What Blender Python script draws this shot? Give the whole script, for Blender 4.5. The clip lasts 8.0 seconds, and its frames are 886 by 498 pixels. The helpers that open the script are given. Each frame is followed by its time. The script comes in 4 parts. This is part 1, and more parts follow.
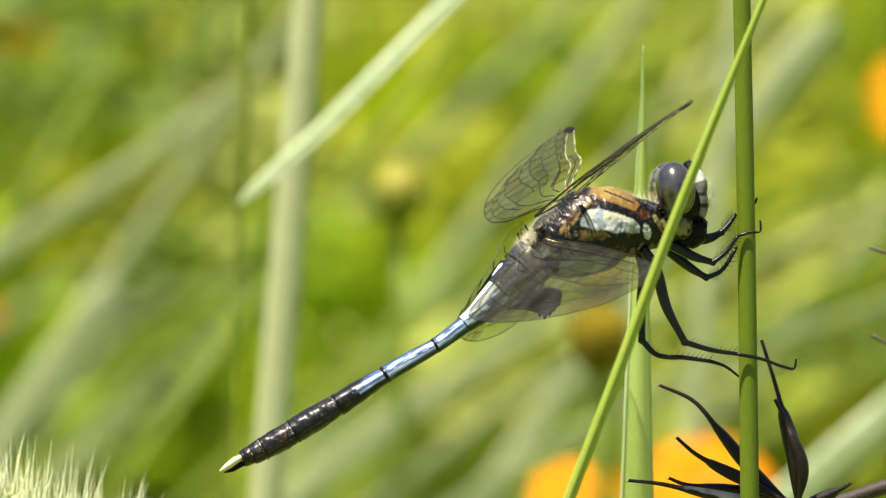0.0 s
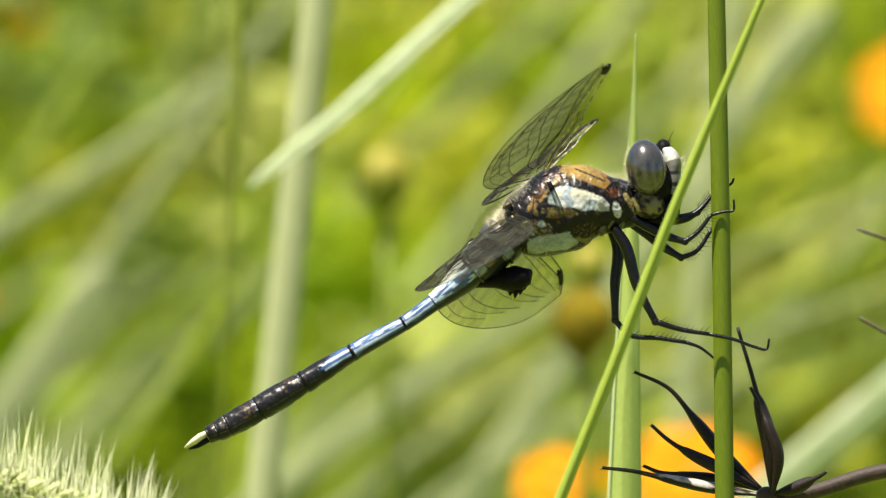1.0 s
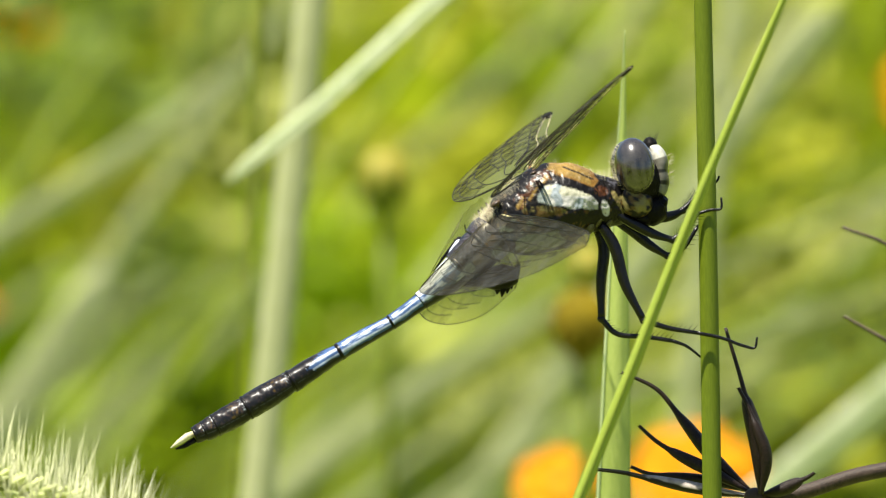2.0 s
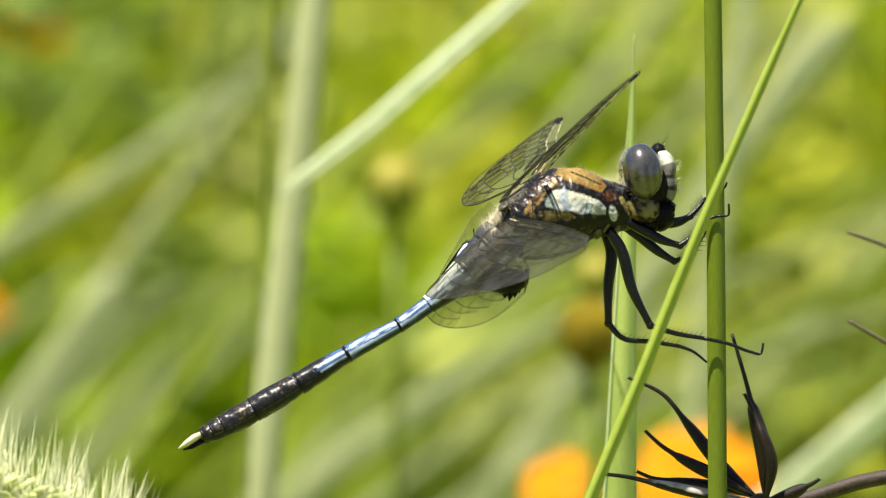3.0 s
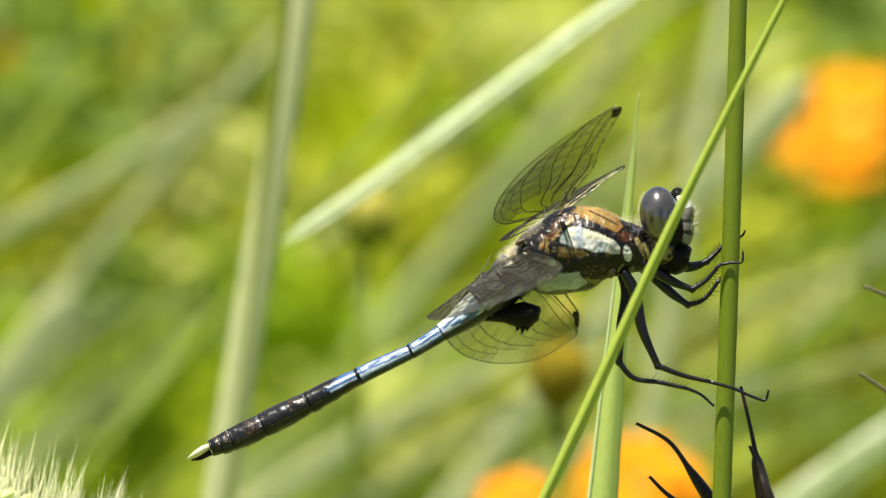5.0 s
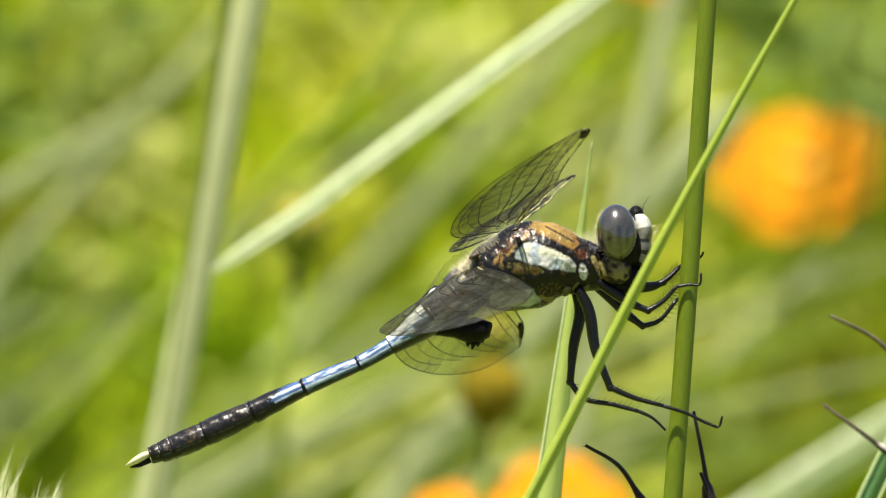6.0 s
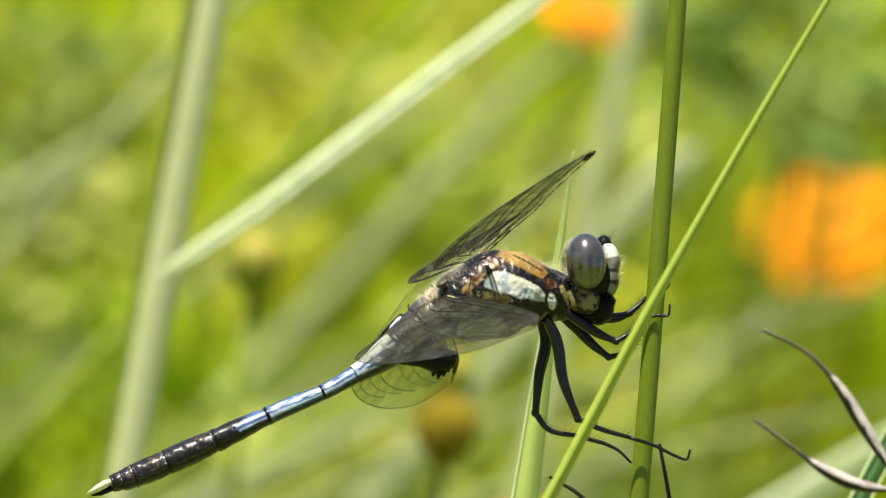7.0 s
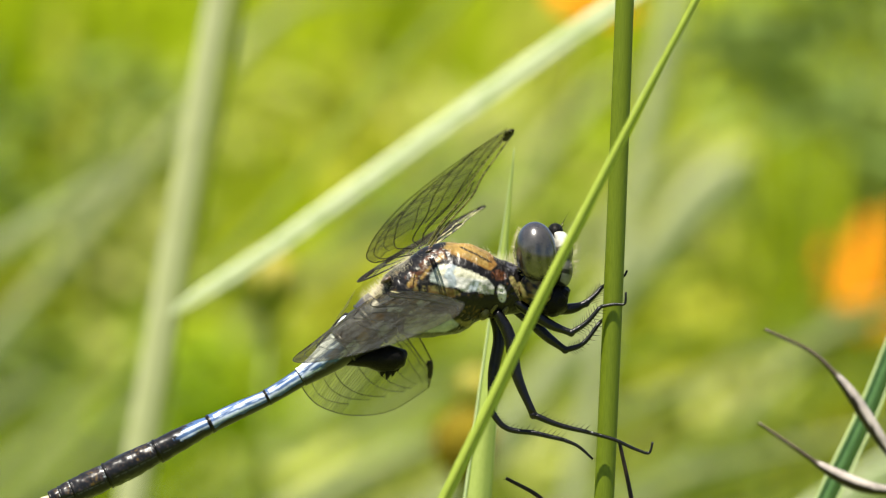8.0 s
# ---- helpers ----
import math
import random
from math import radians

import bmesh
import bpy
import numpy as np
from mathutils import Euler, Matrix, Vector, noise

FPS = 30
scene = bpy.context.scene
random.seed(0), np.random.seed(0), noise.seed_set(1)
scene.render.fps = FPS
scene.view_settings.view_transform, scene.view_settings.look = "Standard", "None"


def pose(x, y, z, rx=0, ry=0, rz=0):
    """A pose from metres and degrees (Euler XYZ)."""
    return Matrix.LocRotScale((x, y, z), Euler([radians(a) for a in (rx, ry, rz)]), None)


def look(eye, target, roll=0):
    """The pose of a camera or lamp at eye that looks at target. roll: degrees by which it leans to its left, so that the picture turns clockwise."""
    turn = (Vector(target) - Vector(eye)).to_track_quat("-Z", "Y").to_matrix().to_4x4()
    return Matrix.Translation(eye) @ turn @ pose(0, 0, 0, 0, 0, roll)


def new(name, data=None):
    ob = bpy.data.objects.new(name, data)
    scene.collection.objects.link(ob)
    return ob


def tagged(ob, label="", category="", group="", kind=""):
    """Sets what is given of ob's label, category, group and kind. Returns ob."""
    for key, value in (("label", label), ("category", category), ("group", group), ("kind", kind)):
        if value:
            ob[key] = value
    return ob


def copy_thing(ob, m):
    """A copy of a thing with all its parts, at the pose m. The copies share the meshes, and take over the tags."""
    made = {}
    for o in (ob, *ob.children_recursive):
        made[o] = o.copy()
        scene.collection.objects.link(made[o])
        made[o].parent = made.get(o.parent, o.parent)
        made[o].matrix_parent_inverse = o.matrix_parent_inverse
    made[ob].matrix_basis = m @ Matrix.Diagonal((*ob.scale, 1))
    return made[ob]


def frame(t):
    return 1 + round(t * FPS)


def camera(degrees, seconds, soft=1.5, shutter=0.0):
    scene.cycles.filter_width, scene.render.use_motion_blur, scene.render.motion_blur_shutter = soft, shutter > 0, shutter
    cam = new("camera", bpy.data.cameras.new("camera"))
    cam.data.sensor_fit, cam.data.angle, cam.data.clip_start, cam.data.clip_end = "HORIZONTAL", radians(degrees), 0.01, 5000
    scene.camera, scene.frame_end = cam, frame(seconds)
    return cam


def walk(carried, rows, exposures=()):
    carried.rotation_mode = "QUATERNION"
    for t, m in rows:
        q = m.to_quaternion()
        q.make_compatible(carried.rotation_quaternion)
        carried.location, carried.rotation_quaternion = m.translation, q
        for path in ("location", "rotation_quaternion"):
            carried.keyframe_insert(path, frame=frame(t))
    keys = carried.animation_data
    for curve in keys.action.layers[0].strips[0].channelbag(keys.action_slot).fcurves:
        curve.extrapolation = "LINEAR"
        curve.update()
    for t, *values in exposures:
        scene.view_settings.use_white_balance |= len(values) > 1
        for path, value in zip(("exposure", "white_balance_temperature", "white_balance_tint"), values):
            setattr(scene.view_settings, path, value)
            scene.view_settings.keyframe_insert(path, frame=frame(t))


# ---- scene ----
# The upright plane of the perch leans back by 8 degrees; places in it are millimetres:
# x across, y away from the viewer, z up, from a point half a metre over the ground.
PLANE = pose(0, 0, 0.5, -8)
MM = 0.001


def at(x, y, z):
    return PLANE @ (Vector((x, y, z)) * MM)


# seconds, eye x y z, aim x z, roll
PATH = [(0, 0.00, -1500.0, 0.00, -0.00, 0.00, -0.00),
        (0.5, 1.68, -1492.3, -0.63, 1.27, -1.42, 0.19),
        (1, 3.94, -1488.9, -1.84, 2.59, -2.05, 0.44),
        (1.5, 6.41, -1480.9, -2.10, 2.93, -2.00, 0.35),
        (3, 7.88, -1489.3, -3.94, 3.15, -1.85, 0.83),
        (3.5, 6.67, -1483.5, -4.99, 2.90, -1.70, 1.85),
        (4, 4.46, -1490.3, -6.56, 2.79, -1.51, 3.15),
        (4.2, -2.36, -1512.1, -5.51, 1.02, -0.86, 4.07),
        (5.3, -6.93, -1512.1, -5.88, 1.55, 1.70, 4.50),
        (5.5, -9.45, -1497.6, -6.20, 2.07, 1.84, 5.44),
        (6, -9.98, -1479.4, -6.72, 5.60, 2.34, 6.37),
        (6.5, -11.29, -1500.0, -7.09, 7.27, 4.06, 6.42),
        (7, -11.81, -1461.9, -8.93, 8.43, 5.21, 7.07),
        (7.5, 2.36, -1431.2, -10.50, 12.54, 5.42, 5.47),
        (8, 7.35, -1403.2, -11.66, 13.19, 5.06, 5.19)]
cam = camera(3.144, 8.0, soft=1.2)
walk(cam, [(t, look(at(ex, ey, ez), at(tx, 0, tz), roll)) for t, ex, ey, ez, tx, tz, roll in PATH],
     exposures=((0.0, 1.31), (8.0, 1.31)))

# ---- world and sun ----
world = bpy.data.worlds.new("world")
scene.world = world
world.use_nodes = True
wn = world.node_tree
sky = wn.nodes.new("ShaderNodeTexSky")
sky.sky_type, sky.sun_disc = "NISHITA", False
sky.sun_elevation, sky.sun_rotation = radians(73), radians(236)
wn.links.new(sky.outputs[0], wn.nodes["Background"].inputs[0])
wn.nodes["Background"].inputs[1].default_value = 0.06
sun = new("sun", bpy.data.lights.new("sun", "SUN"))
sun.data.energy, sun.data.angle, sun.data.color = 5.0, radians(0.53), (1.0, 0.94, 0.82)
sun.matrix_world = look((0, 0, 3), Vector((0, 0, 3)) - Vector((math.sin(sky.sun_rotation) * math.cos(sky.sun_elevation), math.cos(sky.sun_rotation) * math.cos(sky.sun_elevation), math.sin(sky.sun_elevation))))


# ---- materials ----
def material(name, colour, rough=0.5, dark=None, scale=900.0, streak=(1, 1, 1), coords="Object", bump=0.15, leaf=0.0,
             metal=0.0, coat=0.0, fine=0.35, spec=0.5, island=0.0, contrast=(0.35, 0.65)):
    """Two scales of noise between two colours, a fine bump; leaf: share of light that comes through."""
    m = bpy.data.materials.new(name)
    m.use_nodes = True
    nt = m.node_tree
    n, l = nt.nodes, nt.links
    p = n["Principled BSDF"]
    p.inputs["Roughness"].default_value = rough
    p.inputs["Metallic"].default_value = metal
    p.inputs["Coat Weight"].default_value = coat
    p.inputs["Specular IOR Level"].default_value = spec
    if coords == "grain":
        src = n.new("ShaderNodeAttribute")
        src.attribute_name = "grain"
        out = src.outputs["Vector"]
    else:
        src = n.new("ShaderNodeTexCoord")
        out = src.outputs["Object"]
    mp = n.new("ShaderNodeMapping")
    mp.inputs["Scale"].default_value = streak
    l.new(out, mp.inputs[0])
    big = n.new("ShaderNodeTexNoise")
    big.inputs["Scale"].default_value, big.inputs["Detail"].default_value = scale, 4
    small = n.new("ShaderNodeTexNoise")
    small.inputs["Scale"].default_value, small.inputs["Detail"].default_value = scale * 6, 3
    l.new(mp.outputs[0], big.inputs["Vector"])
    l.new(mp.outputs[0], small.inputs["Vector"])
    mix = n.new("ShaderNodeMix")
    mix.inputs[0].default_value = fine
    l.new(big.outputs[0], mix.inputs[2])
    l.new(small.outputs[0], mix.inputs[3])
    ramp = n.new("ShaderNodeValToRGB")
    ramp.color_ramp.elements[0].position, ramp.color_ramp.elements[1].position = contrast
    dark = dark or tuple(c * 0.6 for c in colour)
    ramp.color_ramp.elements[0].color, ramp.color_ramp.elements[1].color = (*dark, 1), (*colour, 1)
    l.new(mix.outputs[0], ramp.inputs[0])
    tone = ramp.outputs[0]
    if island:
        geo = n.new("ShaderNodeNewGeometry")
        hsv = n.new("ShaderNodeHueSaturation")
        rng = n.new("ShaderNodeMapRange")
        rng.inputs[3].default_value, rng.inputs[4].default_value = 1 - island, 1 + island
        l.new(geo.outputs["Random Per Island"], rng.inputs[0])
        l.new(rng.outputs[0], hsv.inputs["Value"])
        l.new(tone, hsv.inputs["Color"])
        tone = hsv.outputs[0]
    l.new(tone, p.inputs["Base Color"])
    if bump:
        b = n.new("ShaderNodeBump")
        b.inputs["Strength"].default_value, b.inputs["Distance"].default_value = bump, 0.0002
        l.new(mix.outputs[0], b.inputs["Height"])
        l.new(b.outputs[0], p.inputs["Normal"])
    if leaf:
        tr = n.new("ShaderNodeBsdfTranslucent")
        l.new(tone, tr.inputs[0])
        sh = n.new("ShaderNodeMixShader")
        sh.inputs[0].default_value = leaf
        l.new(p.outputs[0], sh.inputs[1])
        l.new(tr.outputs[0], sh.inputs[2])
        l.new(sh.outputs[0], n["Material Output"].inputs[0])
    return m


def membrane_material(name, least, most, clear_tint, tone, rough):
    """Clear insect wing: mostly see-through, a smoky tint and a sheen."""
    m = bpy.data.materials.new(name)
    m.use_nodes = True
    n, l = m.node_tree.nodes, m.node_tree.links
    p = n["Principled BSDF"]
    p.inputs["Base Color"].default_value, p.inputs["Roughness"].default_value = tone, rough
    p.inputs["Specular IOR Level"].default_value = 0.35
    clear = n.new("ShaderNodeBsdfTransparent")
    clear.inputs[0].default_value = clear_tint
    tc = n.new("ShaderNodeTexCoord")
    noi = n.new("ShaderNodeTexNoise")
    noi.inputs["Scale"].default_value, noi.inputs["Detail"].default_value = 420, 4
    l.new(tc.outputs["Object"], noi.inputs["Vector"])
    rng = n.new("ShaderNodeMapRange")
    rng.inputs[1].default_value, rng.inputs[2].default_value = 0.3, 0.7
    rng.inputs[3].default_value, rng.inputs[4].default_value = least, most
    l.new(noi.outputs[0], rng.inputs[0])
    mix = n.new("ShaderNodeMixShader")
    l.new(rng.outputs[0], mix.inputs[0])
    l.new(clear.outputs[0], mix.inputs[1])
    l.new(p.outputs[0], mix.inputs[2])
    l.new(mix.outputs[0], n["Material Output"].inputs[0])
    return m


LONG = (1, 0.04, 1)
STEM = material("green_stem", (0.150, 0.200, 0.010), 0.45, (0.115, 0.160, 0.007), 9, LONG, "grain", 0.25, 0.28, spec=0.3)
BLADE = material("young_blade", (0.36, 0.44, 0.055), 0.42, (0.28, 0.36, 0.04), 7, LONG, "grain", 0.25, 0.25)
LEAF = material("pale_leaf", (0.46, 0.54, 0.14), 0.5, (0.38, 0.47, 0.10), 8, LONG, "grain", 0.25, 0.3)
EDGE = material("pale_leaf_edge", (0.62, 0.70, 0.38), 0.5, (0.5, 0.6, 0.28), 6, LONG, "grain", 0.1, 0.3)
BLUELEAF = material("blue_green_leaf", (0.12, 0.24, 0.08), 0.45, (0.06, 0.15, 0.04), 7, LONG, "grain", 0.2, 0.15)
STRAW = material("pale_culm", (0.49, 0.51, 0.28), 0.5, (0.39, 0.41, 0.19), 5, LONG, "grain", 0.2, 0.25, spec=0.25)
SHEEN = material("bleached_blade", (0.62, 0.65, 0.43), 0.6, (0.36, 0.43, 0.19), 4, (1, 0.06, 1), "grain", 0.2, 0.2, contrast=(0.42, 0.58))
DULL = material("dull_blade", (0.43, 0.50, 0.045), 0.6, (0.29, 0.37, 0.022), 5, LONG, "grain", 0.2, 0.3, spec=0.15)
GRASS = material("meadow_blades", (0.62, 0.70, 0.025), 0.6, (0.33, 0.43, 0.010), 3, (1, 1, 1), "Object", 0.0, 0.45, island=0.22, spec=0.15)
GRASSPALE = material("meadow_straw", (0.52, 0.53, 0.08), 0.55, (0.34, 0.37, 0.03), 4, (1, 1, 1), "Object", 0.0, 0.4, island=0.2, spec=0.15)
SOIL = material("meadow_soil", (0.20, 0.24, 0.03), 0.9, (0.09, 0.12, 0.015), 5, (1, 1, 1), "Object", 0.3)
PETAL = material("orange_petal", (0.79, 0.335, 0.005), 0.7, (0.64, 0.21, 0.002), 4, LONG, "grain", 0.15, 0.35, spec=0.08)
DISC = material("flower_disc", (0.55, 0.28, 0.02), 0.8, (0.22, 0.10, 0.01), 900)
BUD = material("yellow_bud", (0.36, 0.29, 0.016), 0.6, (0.24, 0.21, 0.010), 300, leaf=0.15)
DRYHEAD = material("withered_head", (0.24, 0.175, 0.008), 0.85, (0.05, 0.042, 0.003), 200, spec=0.1)
SEED = material("seed_husk", (0.024, 0.014, 0.009), 0.38, (0.005, 0.003, 0.002), 6, LONG, "grain", 0.5, spec=0.2)
SEEDTIP = material("seed_beak", (0.012, 0.009, 0.008), 0.45, (0.012, 0.009, 0.009), 6, LONG, "grain", 0.3)
TAN = material("dry_peduncle", (0.060, 0.040, 0.027), 0.55, (0.018, 0.011, 0.008), 6, LONG, "grain", 0.3, spec=0.25)
SPIKE = material("spikelets", (0.58, 0.62, 0.26), 0.5, (0.40, 0.46, 0.14), 900, leaf=0.3, island=0.3)
BRISTLE = material("bristles", (0.56, 0.58, 0.33), 0.4, (0.36, 0.39, 0.18), 900, leaf=0.35, bump=0, island=0.25)
BLACK = material("black_chitin", (0.008, 0.007, 0.006), 0.42, (0.002, 0.002, 0.002), 900, bump=0.8, spec=0.08)
LEGS = material("leg_chitin", (0.006, 0.0055, 0.006), 0.26, (0.002, 0.002, 0.002), 1500, bump=0.5, spec=0.28)
BROWN = material("olive_brown_chitin", (0.20, 0.125, 0.03), 0.42, (0.07, 0.04, 0.012), 700, bump=0.3)
HINGE = material("hinge_chitin", (0.10, 0.055, 0.022), 0.4, (0.012, 0.009, 0.006), 1100, bump=0.5)
AMBER = material("amber_chitin", (0.34, 0.17, 0.032), 0.4, (0.17, 0.07, 0.012), 700, bump=0.3)
BLOOM = material("white_bloom", (0.62, 0.66, 0.74), 0.4, (0.36, 0.42, 0.54), 420, bump=0.3)
IVORY = material("ivory_appendage", (0.60, 0.57, 0.38), 0.45, (0.34, 0.30, 0.16), 900)
COXA = material("olive_coxa", (0.17, 0.15, 0.05), 0.5, (0.012, 0.011, 0.006), 800, bump=0.6, spec=0.2)
VEIN = material("wing_vein", (0.016, 0.013, 0.009), 0.5, (0.007, 0.006, 0.005), 900, bump=0, spec=0.1)
SPOT = material("wing_spot", (0.008, 0.007, 0.006), 0.7, (0.004, 0.004, 0.004), 900, bump=0, spec=0.1)
VEINPALE = material("wing_costa", (0.42, 0.37, 0.17), 0.45, (0.03, 0.025, 0.015), 900, bump=0, contrast=(0.44, 0.54))
HAIR = material("fine_hair", (0.74, 0.70, 0.52), 0.5, (0.45, 0.38, 0.22), 900, bump=0, leaf=0.3)
MEMBRANE = membrane_material("wing_membrane", 0.08, 0.20, (0.88, 0.88, 0.78, 1), (0.20, 0.195, 0.12, 1), 0.3)
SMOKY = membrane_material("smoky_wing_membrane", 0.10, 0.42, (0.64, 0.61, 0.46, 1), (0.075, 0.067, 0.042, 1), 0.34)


def pigment_material(name, rough, scale, bump):
    """Chitin or husk whose colour bands, some with painted light, lie in the mesh, mottled by noise."""
    m = material(name, (1.0, 1.0, 1.0), rough, (0.42, 0.42, 0.42), scale, bump=bump, contrast=(0.32, 0.60), spec=0.2)
    n, l = m.node_tree.nodes, m.node_tree.links
    at_ = n.new("ShaderNodeAttribute")
    at_.attribute_name = "tone"
    mul = n.new("ShaderNodeMix")
    mul.data_type, mul.blend_type = "RGBA", "MULTIPLY"
    mul.inputs[0].default_value = 1.0
    ramp = next(k for k in n if k.bl_idname == "ShaderNodeValToRGB")
    l.new(at_.outputs["Color"], mul.inputs[6])
    l.new(ramp.outputs[0], mul.inputs[7])
    l.new(mul.outputs[2], n["Principled BSDF"].inputs["Base Color"])
    return m


CHITIN = pigment_material("banded_chitin", 0.36, 520, 0.30)
GLOSSY = pigment_material("bloomed_chitin", 0.33, 420, 0.12)
HUSK = pigment_material("seed_sunlit_tone", 0.38, 420, 0.4)
EYES = pigment_material("eye_pigment", 0.34, 900, 0.0)
EYES.node_tree.nodes["Principled BSDF"].inputs["Coat Weight"].default_value = 1.0
EYES.node_tree.nodes["Principled BSDF"].inputs["Specular IOR Level"].default_value = 0.05
EYES.node_tree.nodes["Principled BSDF"].inputs["Coat Roughness"].default_value = 0.19
EYES.node_tree.nodes["Principled BSDF"].inputs["Coat IOR"].default_value = 1.75
# bloom and chalk also serve for highlights painted on the abdomen
PIGMENT = {"black": (0.007, 0.006, 0.006), "brown": (0.10, 0.062, 0.016), "amber": (0.25, 0.160, 0.042), "orange": (0.19, 0.100, 0.022), "tan": (0.20, 0.145, 0.07), "cream": (0.47, 0.47, 0.43), "ivory": (0.45, 0.44, 0.33), "chalk": (0.27, 0.31, 0.33), "ash": (0.27, 0.31, 0.31),
           "blue": (0.055, 0.105, 0.23), "bloom": (0.46, 0.53, 0.66), "slate": (0.010, 0.010, 0.012), "umber": (0.040, 0.029, 0.025), "olive": (0.17, 0.145, 0.05), "rust": (0.075, 0.028, 0.012), "steel": (0.065, 0.065, 0.08), "pearl": (0.28, 0.31, 0.32), "white": (0.62, 0.67, 0.74)}


def soften(fn, p, reach=0.05):
    """The mean pigment of a few places round p."""
    t = [PIGMENT[fn(p + Vector(d) * reach)] for d in ((0, 0, 0), (1, 0, 0.5), (-1, 0, -0.5), (0.5, 0, -1), (-0.5, 0, 1))]
    return tuple(sum(c[i] for c in t) / len(t) for i in range(3))


# ---- mesh helpers ----
class Build:
    """Collects vertices, faces, material slots and a grain coordinate (across, along in mm)."""

    def __init__(self):
        self.v, self.f, self.m, self.g, self.c = [], [], [], [], []

    def sweep(self, pts, wide, thick, side=(0, 1, 0), n=10, slot=0, cap=True, fold=0.0):
        """A body of elliptic section along pts; wide: half width along side, thick: half depth across it."""
        pts = [Vector(p) for p in pts]
        wide = wide if isinstance(wide, (list, tuple)) else [wide] * len(pts)
        thick = thick if isinstance(thick, (list, tuple)) else [thick] * len(pts)
        base, run = len(self.v), 0.0
        for i, p in enumerate(pts):
            tan = (pts[min(i + 1, len(pts) - 1)] - pts[max(i - 1, 0)]).normalized()
            s = Vector(side)
            s = (s - tan * s.dot(tan)).normalized()
            nrm = tan.cross(s)
            run += (p - pts[i - 1]).length if i else 0
            for k in range(n):
                a = 2 * math.pi * k / n
                self.v.append(p + s * (wide[i] * math.cos(a)) + nrm * (thick[i] * math.sin(a) + fold * wide[i] * abs(math.cos(a))))
                self.g.append((math.sin(a) * 0.5 + 0.5 + math.cos(a), run, 0.3 * i))
        for i in range(len(pts) - 1):
            for k in range(n):
                a, b = base + i * n + k, base + i * n + (k + 1) % n
                self.f.append((a, b, b + n, a + n))
                self.m.append(slot)
        if cap:
            self.f.append(tuple(base + k for k in reversed(range(n))))
            self.f.append(tuple(base + (len(pts) - 1) * n + k for k in range(n)))
            self.m += [slot, slot]
        return self

    def ball(self, c, r, turn=None, u=24, w=14, slot=0):
        base = len(self.v)
        for j in range(w + 1):
            t = math.pi * j / w
            for i in range(u):
                a = 2 * math.pi * i / u
                p = Vector((r[0] * math.sin(t) * math.cos(a), r[1] * math.sin(t) * math.sin(a), r[2] * math.cos(t)))
                self.v.append(Vector(c) + (turn @ p if turn else p))
                self.g.append((i / u, j / w, 0))
        for j in range(w):
            for i in range(u):
                a, b = base + j * u + i, base + j * u + (i + 1) % u
                self.f.append((a, a + u, b + u, b))
                self.m.append(slot)
        return self

    def strip(self, a, b, width, slot=0, side=(0, 1, 0)):
        """A thin tapering three-sided hair from a to b."""
        a, b = Vector(a), Vector(b)
        tan = (b - a).normalized()
        s = tan.cross(Vector(side))
        s = s.normalized() if s.length > 1e-6 else tan.orthogonal().normalized()
        q = tan.cross(s)
        base = len(self.v)
        for k in range(3):
            t = 2 * math.pi * k / 3
            self.v.append(a + (s * math.cos(t) + q * math.sin(t)) * width)
            self.g.append((k, 0, 0))
        self.v.append(b)
        self.g.append((0, 1, 0))
        for k in range(3):
            self.f.append((base + k, base + (k + 1) % 3, base + 3))
            self.m.append(slot)
        return self

    def mesh(self, name, mats, smooth=True):
        me = bpy.data.meshes.new(name)
        me.from_pydata([tuple(p * MM) for p in self.v], [], self.f)
        at_ = me.attributes.new("grain", "FLOAT_VECTOR", "POINT")
        at_.data.foreach_set("vector", [c for g in self.g for c in g])
        if self.c:
            me.attributes.new("tone", "FLOAT_COLOR", "POINT").data.foreach_set("color", [k for c in self.c for k in (*c, 1.0)])
        for m in (mats if isinstance(mats, (list, tuple)) else [mats]):
            me.materials.append(m)
        me.polygons.foreach_set("material_index", self.m)
        me.polygons.foreach_set("use_smooth", [smooth] * len(self.f))
        me.update()
        return me


def part(name, build, mats, parent=None, label="", smooth=True):
    ob = new(name, build.mesh(name, mats, smooth))
    if parent:
        ob.parent = parent
    return tagged(ob, label)


def thing(name, matrix, label, category, group="", kind=""):
    ob = new(name)
    ob.empty_display_size = 0.005
    ob.matrix_world = matrix
    return tagged(ob, label, category, group, kind)


def curve(ctrl, n=8):
    """Smooth points through ctrl; every row may have more than three numbers."""
    c = [np.array(p, float) for p in ctrl]
    d = [max(1e-6, float(np.linalg.norm(q - p))) for p, q in zip(c, c[1:])]
    slope = [(q - p) / k for p, q, k in zip(c, c[1:], d)]
    m = [slope[0]] + [(slope[i] * d[i + 1] + slope[i + 1] * d[i]) / (d[i] + d[i + 1]) for i in range(len(slope) - 1)] + [slope[-1]]
    out = []
    for i in range(len(c) - 1):
        for k in range(n):
            t = k / n
            out.append(c[i] * (2 * t ** 3 - 3 * t * t + 1) + m[i] * d[i] * (t ** 3 - 2 * t * t + t) + c[i + 1] * (3 * t * t - 2 * t ** 3) + m[i + 1] * d[i] * (t ** 3 - t * t))
    out.append(c[-1])
    return out


def lay(x, y, z):
    return PLANE @ Matrix.Translation(Vector((x, y, z)) * MM)


